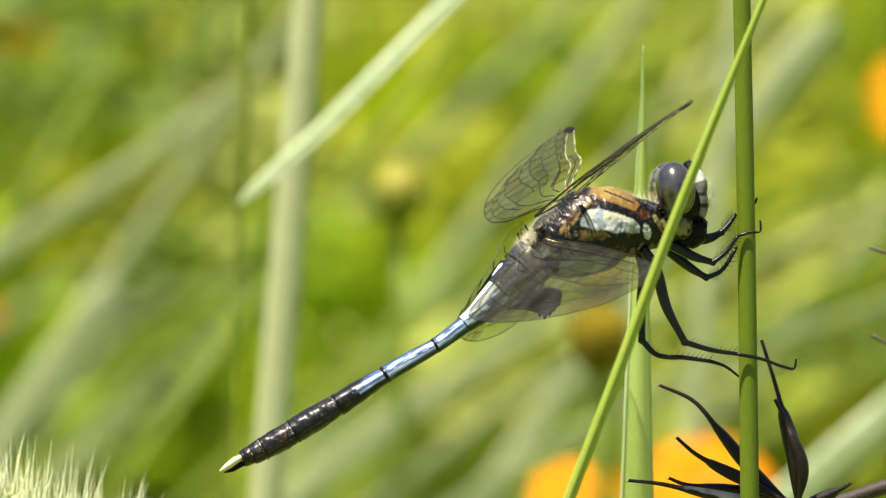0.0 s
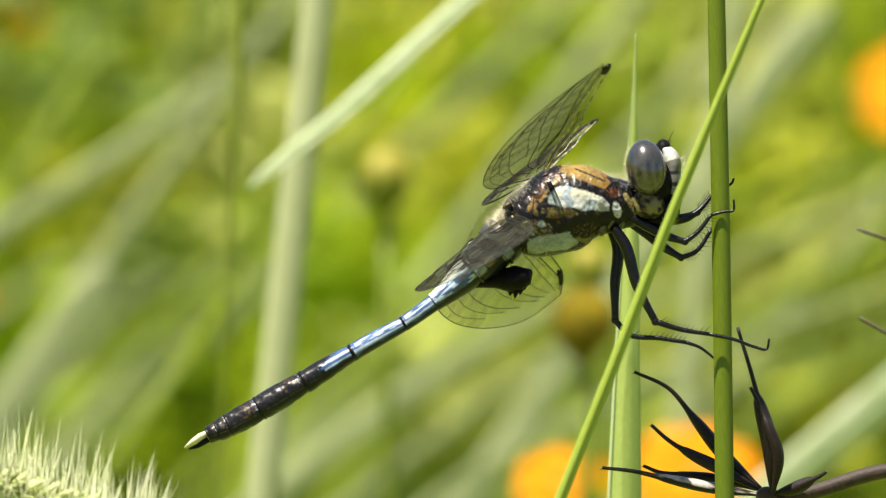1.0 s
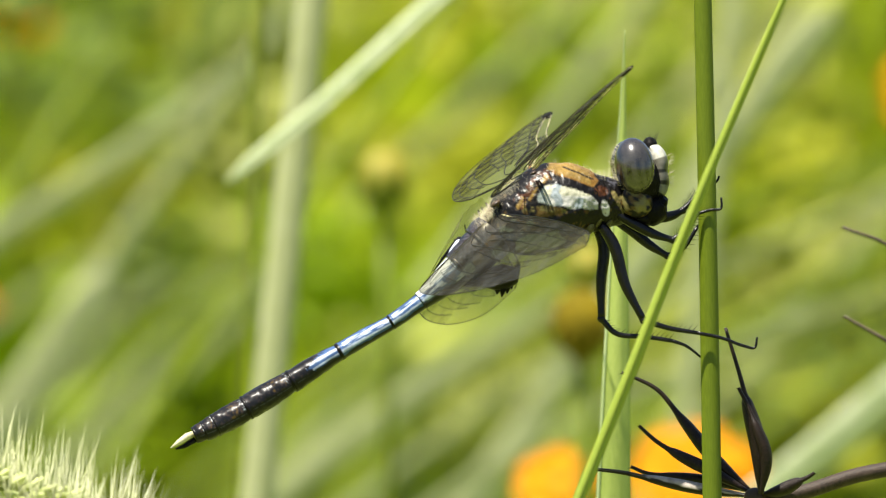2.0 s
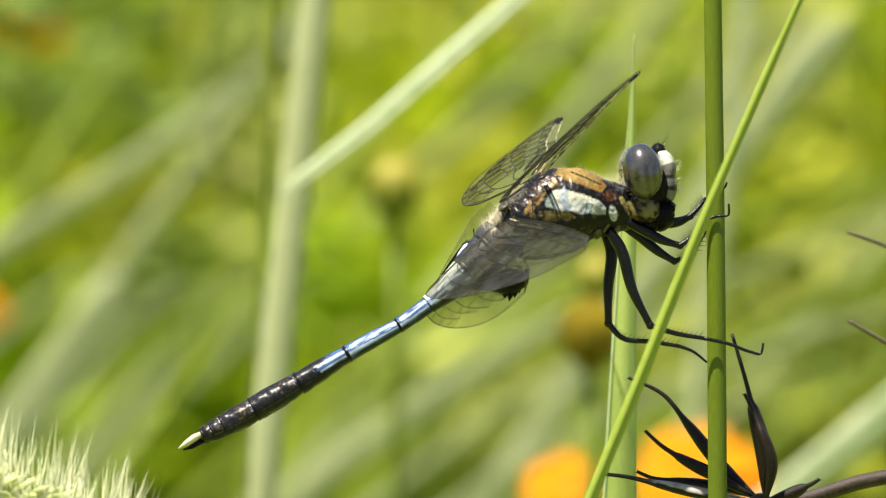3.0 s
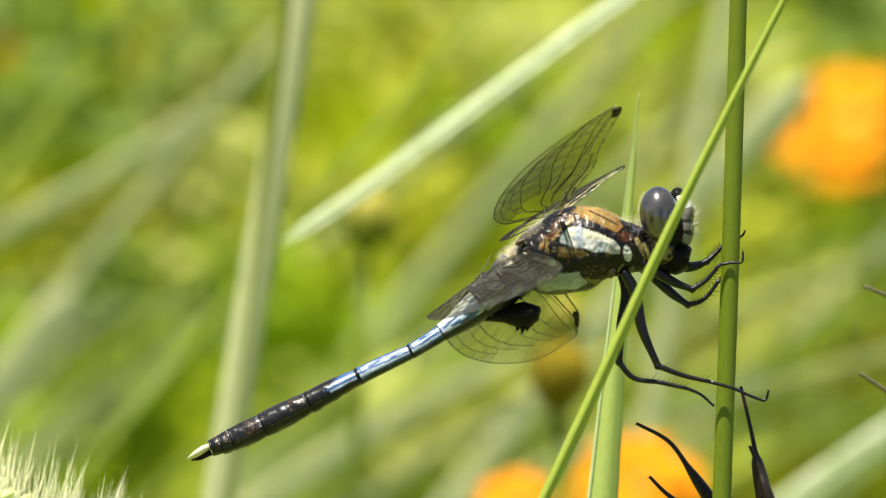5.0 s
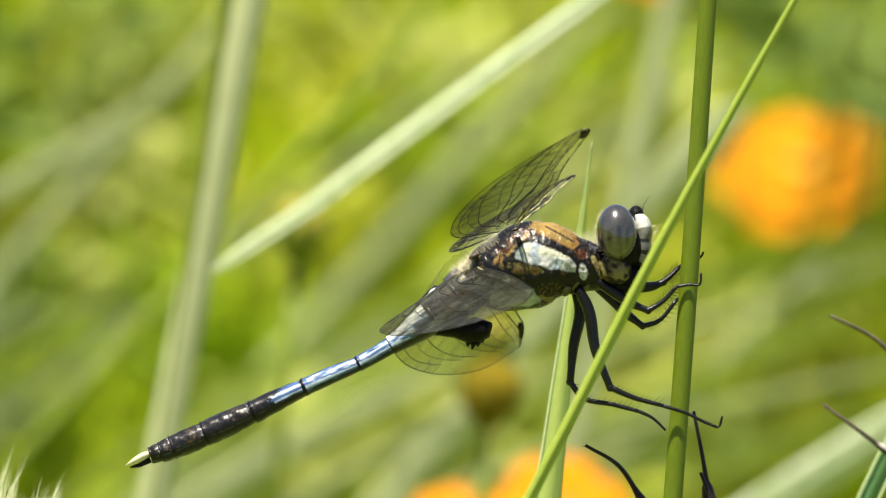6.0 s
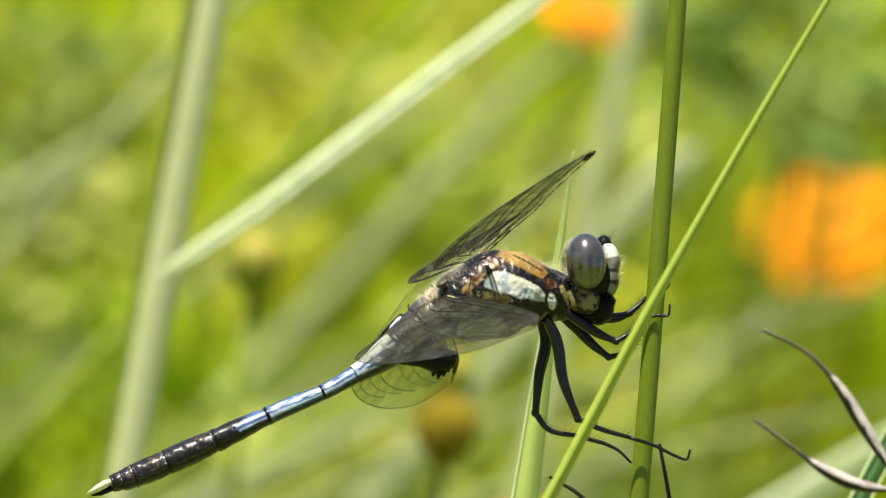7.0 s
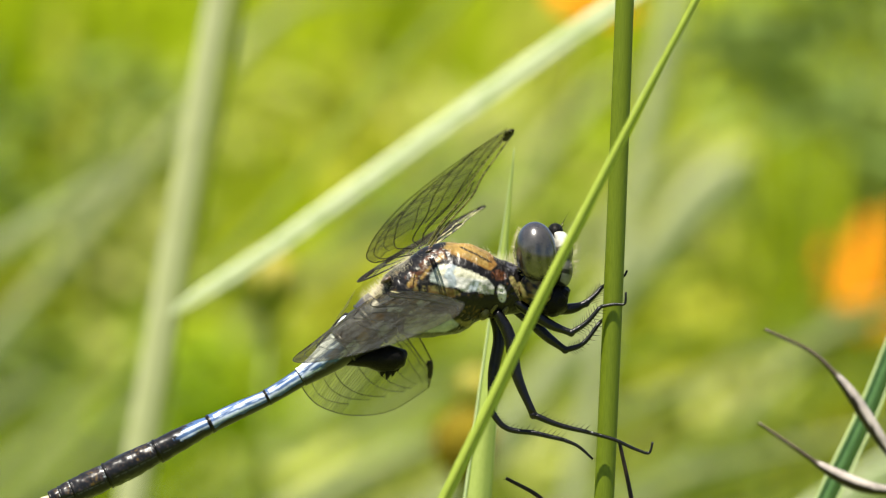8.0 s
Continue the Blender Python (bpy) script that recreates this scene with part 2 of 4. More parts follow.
# ---- ground and meadow ----
def ground():
    bm = bmesh.new()
    bmesh.ops.create_grid(bm, x_segments=90, y_segments=90, size=45)
    for v in bm.verts:
        d = max(abs(v.co.x), abs(v.co.y))
        v.co.z = 0.02 * noise.noise(v.co * 0.7) * min(1, d / 2) + max(0, v.co.y - 9) * 0.10
        v.co.y += 30
    me = bpy.data.meshes.new("ground")
    bm.to_mesh(me)
    bm.free()
    me.materials.append(SOIL)
    tagged(new("ground", me), "meadow ground of dark soil and moss under tall grass", "ground", kind="structure")


def meadow(name, count, mat, label, seed, tall, wide, lean=0.5, near=1.1, far=7.0):
    """Tall grass in one mesh, thickest along the strip behind the perch."""
    rng = np.random.default_rng(seed)
    y = near + (far - near) * rng.random(count) ** 1.3 * (1 + 0.5 * rng.random(count) ** 2)
    x = rng.standard_normal(count) * 0.38 * (1.3 + y * 0.9)
    V, Fc = [], []
    for i in range(count):
        patch = 0.65 + 0.7 * (0.5 + 0.5 * noise.noise(Vector((x[i] * 3.1, y[i] * 1.7, seed))))
        h = tall * (0.6 + 0.5 * rng.random()) * patch
        # grass close behind the perch stays low
        h = min(h, 0.47 - 0.157 * y[i] + 0.03 * rng.random()) if y[i] < 2.7 else h
        z0 = -0.02
        a, b = rng.random() * 6.283, rng.random() * 6.283
        dx, dy = math.cos(a) * lean * h * rng.random(), math.sin(a) * lean * h * rng.random()
        sx, sy = math.cos(b) * wide, math.sin(b) * wide
        base = len(V)
        for k, w in ((0, 1.0), (0.4, 0.9), (0.75, 0.6), (1.0, 0.06)):
            cx, cy, cz = x[i] + dx * k * k, y[i] + dy * k * k, z0 + h * (k - 0.25 * lean * k * k)
            V += [(cx - sx * w, cy - sy * w, cz), (cx + sx * w, cy + sy * w, cz)]
        Fc += [(base + 2 * k, base + 2 * k + 1, base + 2 * k + 3, base + 2 * k + 2) for k in range(3)]
    me = bpy.data.meshes.new(name)
    me.from_pydata(V, [], Fc)
    me.materials.append(mat)
    me.polygons.foreach_set("use_smooth", [True] * len(Fc))
    tagged(new(name, me), label, "grass", kind="stuff")


ground()
meadow("meadow_grass", 78000, GRASS, "dense sunlit yellow-green meadow grass", 3, 0.36, 0.006)
meadow("dry_meadow_grass", 19000, GRASSPALE, "pale straw-coloured grass among the meadow", 7, 0.36, 0.005, near=2.2)


def open_field():
    """Thinner grass over the field all round, low where the camera looks across."""
    rng = np.random.default_rng(12)
    V, Fc = [], []
    for i in range(26000):
        x, y = rng.uniform(-7, 7), rng.uniform(-4.5, 11)
        open_way = abs(x) < 0.3 + 0.12 * max(0, y) and y > -2
        if open_way and y > 1.1:
            continue
        h = rng.uniform(0.14, 0.24 if open_way else 0.34)
        a, b = rng.random() * 6.283, rng.random() * 6.283
        dx, dy, sx, sy = math.cos(a) * h * 0.35, math.sin(a) * h * 0.35, math.cos(b) * 0.006, math.sin(b) * 0.006
        base = len(V)
        z0 = -0.03 + max(0, y - 39) * 0.1
        for k, w in ((0, 1.0), (0.55, 0.8), (1.0, 0.08)):
            V += [(x + dx * k * k - sx * w, y + dy * k * k - sy * w, z0 + h * k), (x + dx * k * k + sx * w, y + dy * k * k + sy * w, z0 + h * k)]
        Fc += [(base, base + 1, base + 3, base + 2), (base + 2, base + 3, base + 5, base + 4)]
    me = bpy.data.meshes.new("field_grass")
    me.from_pydata(V, [], Fc)
    me.materials.append(GRASS)
    tagged(new("field_grass", me), "open field of green grass all round", "grass", kind="stuff")


open_field()


# ---- stalks and blades behind the perch ----
def to_ground(x, z, y, lean):
    """Where a straight stalk through (x, y, z), leaning by so many millimetres a millimetre, reaches the ground."""
    zg = (-500 + 139.2 * y / 1000) / 0.9903
    return x - lean * (z - zg), zg


def stalk(name, mat, y, ctrl, width, label, category="grass", thick=0.35, group="", fold=0.0):
    """A blade or culm from ctrl rows (x, z, share of width), continued down to the ground."""
    (x0, z0, s0), (x1, z1, s1) = ctrl[0], ctrl[1]
    lean = (x1 - x0) / (z1 - z0)
    lean = max(-1.1, min(1.1, lean))
    gx, gz = to_ground(x0, z0, y, lean)
    rows = [(gx, gz, s0), (gx + (x0 - gx) * 0.5, gz + (z0 - gz) * 0.5, s0)] + list(ctrl)
    pts = curve(rows, 7)
    root = thing(name, lay(gx, y, gz), label, category, group)
    b = Build().sweep([(p[0] - gx, 0, p[1] - gz) for p in pts], [max(0.03, width / 2 * p[2]) for p in pts],
                      [max(0.02, width / 2 * thick * p[2]) for p in pts], (1, 0.25, 0), 12, fold=fold)
    part("blade", b, mat, root)
    if thick <= 0.35 or fold:
        part("midrib", Build().sweep([(p[0] - gx, -width / 2 * thick * p[2] * (1 - fold), p[1] - gz) for p in pts], [max(0.03, width * 0.05 * p[2]) for p in pts], [max(0.03, width * 0.05 * p[2]) for p in pts], (1, 0, 0), 6), EDGE, root, "pale midrib")
    return root


pale_culm = stalk("pale_culm", STRAW, 450, [(-21.4, -30, 1), (-18.75, 0, 1), (-16.1, 30, 0.95), (-10.5, 78, 0.85), (-3.5, 130, 0.6), (7, 190, 0.1)], 4.1,
                  "pale yellow-green grass culm standing upright, out of focus", thick=0.5)
OLIVE = material("olive_culm", (0.19, 0.225, 0.012), 0.5, (0.11, 0.14, 0.008), 5, LONG, "grain", 0.2, 0.1)
thin_culm = stalk("thin_culm", OLIVE, 430, [(-27.6, -39, 0.3), (-26.3, -6, 0.4), (-25.7, 10, 0.8), (-25.2, 24, 1), (-24.3, 60, 1), (-22, 110, 0.5)], 1.6, "thin dark olive culm beside a pale one", thick=0.6)


def drooping_blade():
    """A long blade that rises at one side, arches over and hangs down across the view."""
    y = 350
    zg = (-500 + 139.2 * y / 1000) / 0.9903
    rows = [(150, zg, 0.7), (156, -250, 0.9), (148, -40, 1.0), (126, 66, 1.0), (92, 92, 1.0), (58, 80, 1.0), (30, 56.5, 1.0), (1.0, 28.6, 0.97), (-6.7, 20.9, 0.94), (-14.5, 13.1, 0.9), (-19.6, 8.6, 0.75), (-22.3, 6.2, 0.45), (-23.6, 5.0, 0.04)]
    pts = curve(rows, 8)
    root = thing("drooping_grass_blade", lay(150, y, zg), "long pale green grass blade arching over and hanging down", "grass")
    b = Build().sweep([(p[0] - 150, 0, p[1] - zg) for p in pts], [1.12 * p[2] for p in pts], [0.26 * p[2] for p in pts], (0.68, -0.22, -0.72), 12, fold=0.2)
    part("blade", b, SHEEN, root)
    part("midrib", Build().sweep([(p[0] - 150 - 0.2 * p[2], -0.3 * p[2], p[1] - zg + 0.25 * p[2]) for p in pts], [0.16 * p[2] + 0.01 for p in pts], [0.2 * p[2] + 0.01 for p in pts], (0.68, -0.22, -0.72), 6), EDGE, root, "pale midrib")
    return root


drooping = drooping_blade()
BROAD = [  # material, depth, width, rows of (x, z, share)
    (STRAW, 1200, 4.0, [(-93.6, -14.4, 1), (-74.1, -0.9, 1), (-45.8, 18.1, 0.9), (-34.4, 27.5, 0.5), (-28.8, 32.0, 0.1)], "broad pale grass blade leaning far over"),
    (STRAW, 1350, 5.8, [(-78.2, -34.9, 1), (-66.3, -17.9, 1), (-58.9, -7.5, 0.9), (-57.4, -5.2, 0.15)], "broad pale grass blade with a short tip"),
    (STRAW, 1250, 5.3, [(-24.5, -42.5, 1), (-8.0, -29.7, 1), (14.0, -15.3, 0.7), (23.9, -8.8, 0.1)], "broad pale blade leaning low"),
    (SHEEN, 750, 5.9, [(39.7, -42.2, 1), (50.9, -32.9, 1), (62.6, -23.0, 1), (77, -11.4, 0.9), (97, 4.5, 0.3)], "broad pale blade bending to one side"),
    (STRAW, 1250, 5.6, [(43.0, 8.0, 1), (52.6, 21.8, 1), (64.6, 37.1, 1), (67.0, 39.9, 0.25)], "pale blade with a blunt broken tip"),
]
SLIM = [
    (STRAW, 1100, 3.6, [(41, -22, 1), (44.6, 12.2, 1), (46.5, 28.7, 1), (49.3, 52.7, 1), (56, 105, 0.4)], "upright pale grass culm far behind"),
    (DULL, 900, 1.7, [(-26, -5, 1), (-12.7, 13.2, 1), (0.2, 30.2, 1), (7.3, 40.7, 1), (14.5, 49.9, 0.9), (40, 84, 0.2)], "slim dull blade leaning beside a pale one"),
    (STRAW, 1150, 2.6, [(38, -22, 1), (70, -10, 1), (110, 4, 0.3)], "slim pale grass blade lying aslant"),
    (STRAW, 1200, 2.0, [(40, -8, 1), (75, 8, 1), (105, 22, 0.3)], "slim pale grass blade lying aslant"),
    (DULL, 2625, 6.3, [(-13, -51, 1), (38, 13, 1), (63, 51, 1), (89, 89, 0.2)], "dull green blade leaning behind the rest"),
    (DULL, 2437, 6.3, [(-164, 0, 1), (-120, 15, 1), (-63, 38, 0.8), (-13, 55, 0.1)], "dull green blade leaning low behind the rest"),
]
for mat, y, width, ctrl, label in BROAD + SLIM:
    stalk("grass_blade", mat, y, ctrl, width, label, thick=0.25, group="blades behind the perch")
rnd = random.Random(21)
for i in range(21):
    y = rnd.uniform(1300, 2200)
    k = 1 + y / 1500
    if i >= 13:
        x, z, rise = rnd.uniform(-46, 46), rnd.uniform(-18, 24), rnd.uniform(0.5, 1.4)
    elif i < 9:
        x, z, rise = rnd.uniform(24, 48), rnd.uniform(-24, 12), rnd.uniform(0.28, 0.75)
    else:
        x, z, rise = rnd.uniform(-44, 14), rnd.uniform(-22, 16), rnd.uniform(0.7, 1.6)
    span = rnd.uniform(12, 24)
    ctrl = [((x - span * 0.6) * k, (z - span * 0.6 * rise) * k, 1), (x * k, z * k, 1), ((x + span * 0.5) * k, (z + span * 0.5 * rise * 0.85) * k, 0.7), ((x + span) * k, (z + span * rise * 0.5) * k, 0.08)]
    stalk("grass_blade", DULL if i < 13 else STRAW, y, ctrl, rnd.uniform(1.0, 2.0) * k, "slim grass blade leaning in the blurred meadow", thick=0.25, group="blades behind the perch")


# ---- leafy clumps in the meadow ----
LUSH = material("lush_leaves", (0.42, 0.54, 0.005), 0.55, (0.22, 0.34, 0.003), 30, (1, 1, 1), "Object", 0.0, 0.45, island=0.25, spec=0.2)
# shade put into the leaf colour, for the dimmer spots of the meadow
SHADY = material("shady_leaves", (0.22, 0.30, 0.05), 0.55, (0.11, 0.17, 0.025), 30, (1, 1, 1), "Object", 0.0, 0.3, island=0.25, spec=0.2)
GOLD = material("yellowing_leaves", (0.52, 0.54, 0.03), 0.55, (0.34, 0.37, 0.02), 30, (1, 1, 1), "Object", 0.0, 0.45, island=0.3, spec=0.2)
SILVER = material("pale_leaves", (0.62, 0.65, 0.16), 0.55, (0.38, 0.41, 0.08), 30, (1, 1, 1), "Object", 0.0, 0.4, island=0.3, spec=0.2)


def leaf_clump(x, y, z, rx, rz, mat, count, label, seed):
    """A clump of feathery leaves on thin stems: x, y, z the middle of its crown in the leaning plane."""
    rng = random.Random(seed)
    root = thing("leafy_plant", lay(x, y, z), label, "plant", "leafy plants")
    b, st = Build(), Build()
    zg = (-500 + 139.2 * y / 1000) / 0.9903 - z
    for k in range(4):
        st.sweep(curve([(rng.uniform(-8, 8), rng.uniform(-8, 8), zg), (rng.uniform(-6, 6), 0, zg * 0.4), (rng.uniform(-rx, rx) * 0.5, rng.uniform(-9, 9), rz * 0.2)], 5), 0.8, 0.8, (0, 1, 0), 6)
    for k in range(count):
        a, q = rng.random() * 6.283, math.sqrt(rng.random())
        c = Vector((math.cos(a) * rx * q, rng.uniform(-70, 70), math.sin(a) * rz * q))
        d = Vector((rng.uniform(-1, 1), rng.uniform(-1, 1), rng.uniform(-0.4, 1))).normalized()
        ln, w = rng.uniform(12, 28), rng.uniform(2.4, 5.5)
        b.sweep([c, c + d * ln * 0.45 + Vector((0, 0, 1)), c + d * ln], [0.4, w, 0.1], [0.12, 0.2, 0.05], (rng.uniform(-1, 1), 1, rng.uniform(-1, 1)), 5)
    part("foliage", b, mat, root)
    part("stem_tuft", st, STEM, root, "thin green stems")
    return root


CLUMPS_WEST = [  # depth, picture-plane place at the perch (x, z), half width and height there, material, count
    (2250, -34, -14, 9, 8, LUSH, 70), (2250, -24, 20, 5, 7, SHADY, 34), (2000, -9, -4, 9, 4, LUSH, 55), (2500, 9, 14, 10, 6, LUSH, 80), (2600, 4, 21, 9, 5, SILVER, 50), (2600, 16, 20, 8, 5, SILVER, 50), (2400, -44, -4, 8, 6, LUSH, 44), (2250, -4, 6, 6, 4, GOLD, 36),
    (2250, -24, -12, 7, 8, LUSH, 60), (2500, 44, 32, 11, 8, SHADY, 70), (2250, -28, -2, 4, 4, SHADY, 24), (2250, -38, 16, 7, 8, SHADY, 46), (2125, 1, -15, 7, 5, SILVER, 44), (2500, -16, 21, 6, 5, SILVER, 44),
]
CLUMPS_EAST = [
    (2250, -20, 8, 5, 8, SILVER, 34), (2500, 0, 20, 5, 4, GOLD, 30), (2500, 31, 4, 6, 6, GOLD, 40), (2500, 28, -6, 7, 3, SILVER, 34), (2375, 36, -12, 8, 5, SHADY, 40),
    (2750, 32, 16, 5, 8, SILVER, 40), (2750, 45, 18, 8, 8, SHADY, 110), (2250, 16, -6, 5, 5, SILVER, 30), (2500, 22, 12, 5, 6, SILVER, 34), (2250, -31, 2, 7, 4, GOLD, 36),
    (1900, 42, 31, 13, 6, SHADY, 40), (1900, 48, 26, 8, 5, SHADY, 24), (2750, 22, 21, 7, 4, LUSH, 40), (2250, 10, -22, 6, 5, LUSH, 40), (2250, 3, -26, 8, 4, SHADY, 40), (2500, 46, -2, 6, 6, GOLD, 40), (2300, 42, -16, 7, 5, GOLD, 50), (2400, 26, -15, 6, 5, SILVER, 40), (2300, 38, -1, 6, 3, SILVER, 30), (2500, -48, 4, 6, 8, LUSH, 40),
]
NAMES = {LUSH: "leafy plant with lush green foliage", SHADY: "leafy plant with green foliage coloured dark as in shade", GOLD: "leafy plant with yellowing foliage", SILVER: "leafy plant with pale dry foliage"}
for i, (y, x, z, rx, rz, mat, count) in enumerate(CLUMPS_WEST + CLUMPS_EAST):
    k = 1 + y / 1500
    leaf_clump(x * k, y, z * k, rx * k, rz * k, mat, count, NAMES[mat], 40 + i)


# ---- flowers ----
def flower():
    """An orange composite flower: petals in two whorls, disc, calyx."""
    root = thing("orange_flower", Matrix.Identity(4), "double orange garden cosmos flower in full bloom", "flower", "orange flowers")
    for ring, (count, length, wide, lift) in enumerate(((8, 21, 8, 0.18), (7, 16, 7, 0.55))):
        for k in range(count):
            a = 2 * math.pi * (k + 0.5 * ring + rnd.uniform(-0.2, 0.2)) / count
            length, lift = length * rnd.uniform(0.86, 1.1), lift * rnd.uniform(0.4, 1.7)
            d, s = Vector((math.cos(a), math.sin(a), 0)), Vector((-math.sin(a), math.cos(a), 0))
            pts, wd = [], []
            for i in range(7):
                u = i / 6
                pts.append(d * (2 + length * u) + Vector((0, 0, 1.5 * ring + lift * length * u * (1.2 - 0.6 * u))))
                wd.append(wide * (0.25 + 0.75 * math.sin(min(1, u * 1.25) * 1.57)) * (1 if i < 6 else 0.75))
            part("petal", Build().sweep(pts, wd, 0.18, s, 8), PETAL, root)
    part("disc", Build().ball((0, 0, 2.4), (3.6, 3.6, 2.6)), DISC, root, "golden brown flower disc")
    part("calyx", Build().sweep([(0, 0, -7), (0, 0, -4), (0, 0, 0.5)], [1.0, 3.2, 4.2], [1.0, 3.2, 4.2]), STEM, root, "green calyx")
    part("stem", Build().sweep(curve([(0, 0, -6), (4, 2, -70), (0, 0, -150)], 6), 1.1, 1.1), STEM, root, "slender green stem")
    return root


def bloom(ob, x, y, z, rx, ry, rz):
    ob.matrix_world = lay(x, y, z) @ pose(0, 0, 0, rx, ry, rz)
    return ob


first = bloom(flower(), 103, 2300, 42.6, 40, -18, 6)
first.scale = (0.88, 0.88, 0.88)
FLOWERS = [(20.7, 1000, -38.6, 45, -8, 0, 0.32), (41.2, 1000, -37.9, 50, 8, -6, 0.45), (46, 1400, 63, 20, 10, 5, 0.38), (-112, 2700, 57, 15, 0, 30, 0.52), (-97, 1700, -12, 20, 20, 0, 0.42)]
blooms = []
for x, y, z, rx, ry, rz, size in FLOWERS:
    f = copy_thing(first, lay(x, y, z) @ pose(0, 0, 0, rx, ry, rz))
    f.scale = (size, size, size)
    blooms.append(f)


def bud(x, y, z, r, mat, label, name="flower_bud", green=None):
    green = green or STEM
    root = thing(name, lay(x, y, z), label, "bud", "buds")
    part("bud_head", Build().ball((0, 0, 0), (r, r, r * 1.1)), mat, root)
    part("calyx", Build().sweep([(0, 0, -r * 1.5), (0, 0, -r * 1.0), (0, 0, -r * 0.3)], [0.6, r * 0.6, r * 1.04], [0.6, r * 0.6, r * 1.04]), green, root, "calyx round the head")
    for k in range(8):
        a = k * math.pi / 4
        part("sepal", Build().sweep([(r * 0.6 * math.cos(a), r * 0.6 * math.sin(a), -r), (r * 1.15 * math.cos(a), r * 1.15 * math.sin(a), -r * 0.2), (r * 0.9 * math.cos(a), r * 0.9 * math.sin(a), r * 0.7)],
                [r * 0.2, r * 0.25, 0.1], 0.15, (-math.sin(a), math.cos(a), 0), 6), green, root)
    zg = ((-500 + 139.2 * y / 1000) / 0.9903 - z)
    part("stem", Build().sweep(curve([(0, 0, -r * 1.2), (3, 0, zg * 0.4), (-4, 0, zg)], 6), 0.8, 0.8), STEM, root, "slender green stem")
    return root


bud(-6.4, 800, 8.0, 3.7, BUD, "round yellow-green flower bud, not yet open")
bud(22.2, 760, -4.4, 2.9, BUD, "round yellow-green flower bud, not yet open")
bud(20.8, 660, -11.3, 4.0, DRYHEAD, "withered brown flower head", "withered_flower_head", DRYHEAD)


# ---- plants at the perch ----
def perch_stem():
    zg = -504.9
    rows = [(36.5, zg, 1.25), (33.0, -250, 1.15), (28.85, -24, 1.0), (28.2, 0, 0.97), (27.45, 23, 0.93), (24.0, 110, 0.8), (20, 190, 0.55)]
    pts = curve(rows, 8)
    root = thing("perch_stem", lay(36.5, 0, zg), "smooth green plant stem on which a dragonfly perches", "stem")
    part("stalk", Build().sweep([(p[0] - 36.5, 0, p[1] - zg) for p in pts], [0.88 * p[2] for p in pts], [0.88 * p[2] for p in pts], (1, 0, 0), 20), STEM, root)
    return root


def near_blade():
    zg = (-500 - 139.2 * 0.062) / 0.9903
    rows = [(-166, zg, 1.4), (-88, -270, 1.3), (10.6, -24, 0.94), (15.4, -11.5, 0.92), (20.6, 2.5, 0.82), (25.2, 14, 0.68), (28.7, 22.5, 0.55), (41, 50, 0.3), (50, 68, 0.05)]
    pts = curve(rows, 8)
    root = thing("slanting_grass_blade", lay(-166, -62, zg), "slender bright green grass blade leaning across the stem", "grass")
    part("blade", Build().sweep([(p[0] + 166, 0, p[1] - zg) for p in pts], [0.60 * p[2] for p in pts], [0.36 * p[2] for p in pts], (1, 0.3, -0.4), 14, fold=0.15), BLADE, root)
    part("midrib", Build().sweep([(p[0] + 166, -0.34 * p[2], p[1] - zg) for p in pts], [0.07 * p[2] for p in pts], [0.06 * p[2] for p in pts], (1, 0.3, -0.4), 8), STEM, root, "slightly darker midrib")
    return root


def keeled_leaf():
    zg = (-500 + 139.2 * 0.050) / 0.9903
    rows = [(16.5, zg, 1.1), (17.6, -250, 1.15), (18.8, -24, 1.0), (18.9, -10, 0.72), (19.0, 0, 0.5), (19.1, 8, 0.3), (19.2, 14, 0.14), (19.25, 19.5, 0.02)]
    pts = curve(rows, 8)
    root = thing("keeled_leaf", lay(16.5, 50, zg), "upright pale green grass leaf folded along its keel", "leaf")
    P = [(p[0] - 16.5, 0, p[1] - zg) for p in pts]
    part("blade", Build().sweep(P, [1.66 * p[2] for p in pts], [0.25 * p[2] for p in pts], (1, 0.25, 0), 16, fold=0.35), LEAF, root)
    part("leaf_edge", Build().sweep([(q[0] - 1.63 * p[2], -0.05, q[2]) for p, q in zip(pts, P)], [0.17 * min(1, p[2] + 0.1) for p in pts], [0.14 * min(1, p[2] + 0.1) for p in pts], (1, 0.2, 0), 8), EDGE, root, "pale leaf margin")
    return root


def side_leaf():
    y = 85
    rows = [(47.4, -24, 1), (50.9, -13.6, 1), (53.9, -5.4, 0.95), (56.2, 2.5, 0.85), (59.5, 14, 0.6), (64, 32, 0.2)]
    gx, zg = to_ground(47.4, -24, y, 0.337)
    pts = curve([(gx, zg, 1), ((gx + 47.4) / 2, (zg - 24) / 2, 1)] + rows, 7)
    root = thing("blue_green_leaf", lay(gx, y, zg), "stiff blue-green grass leaf with pale margins", "leaf")
    P = [(p[0] - gx, 0, p[1] - zg) for p in pts]
    part("blade", Build().sweep(P, [0.92 * p[2] for p in pts], [0.24 * p[2] for p in pts], (1, 0.25, -0.3), 14, fold=0.35), BLUELEAF, root)
    for side in (-1, 1):
        part("leaf_edge", Build().sweep([(q[0] + side * 0.90 * p[2], side * 0.2 - 0.12, q[2] - side * 0.27 * p[2]) for p, q in zip(pts, P)], [0.13 * p[2] + 0.01 for p in pts], [0.11 * p[2] + 0.01 for p in pts], (1, 0.2, 0), 8), EDGE, root, "pale leaf margin")
    return root


perch = perch_stem()
slanting = near_blade()
keeled = keeled_leaf()
side = side_leaf()


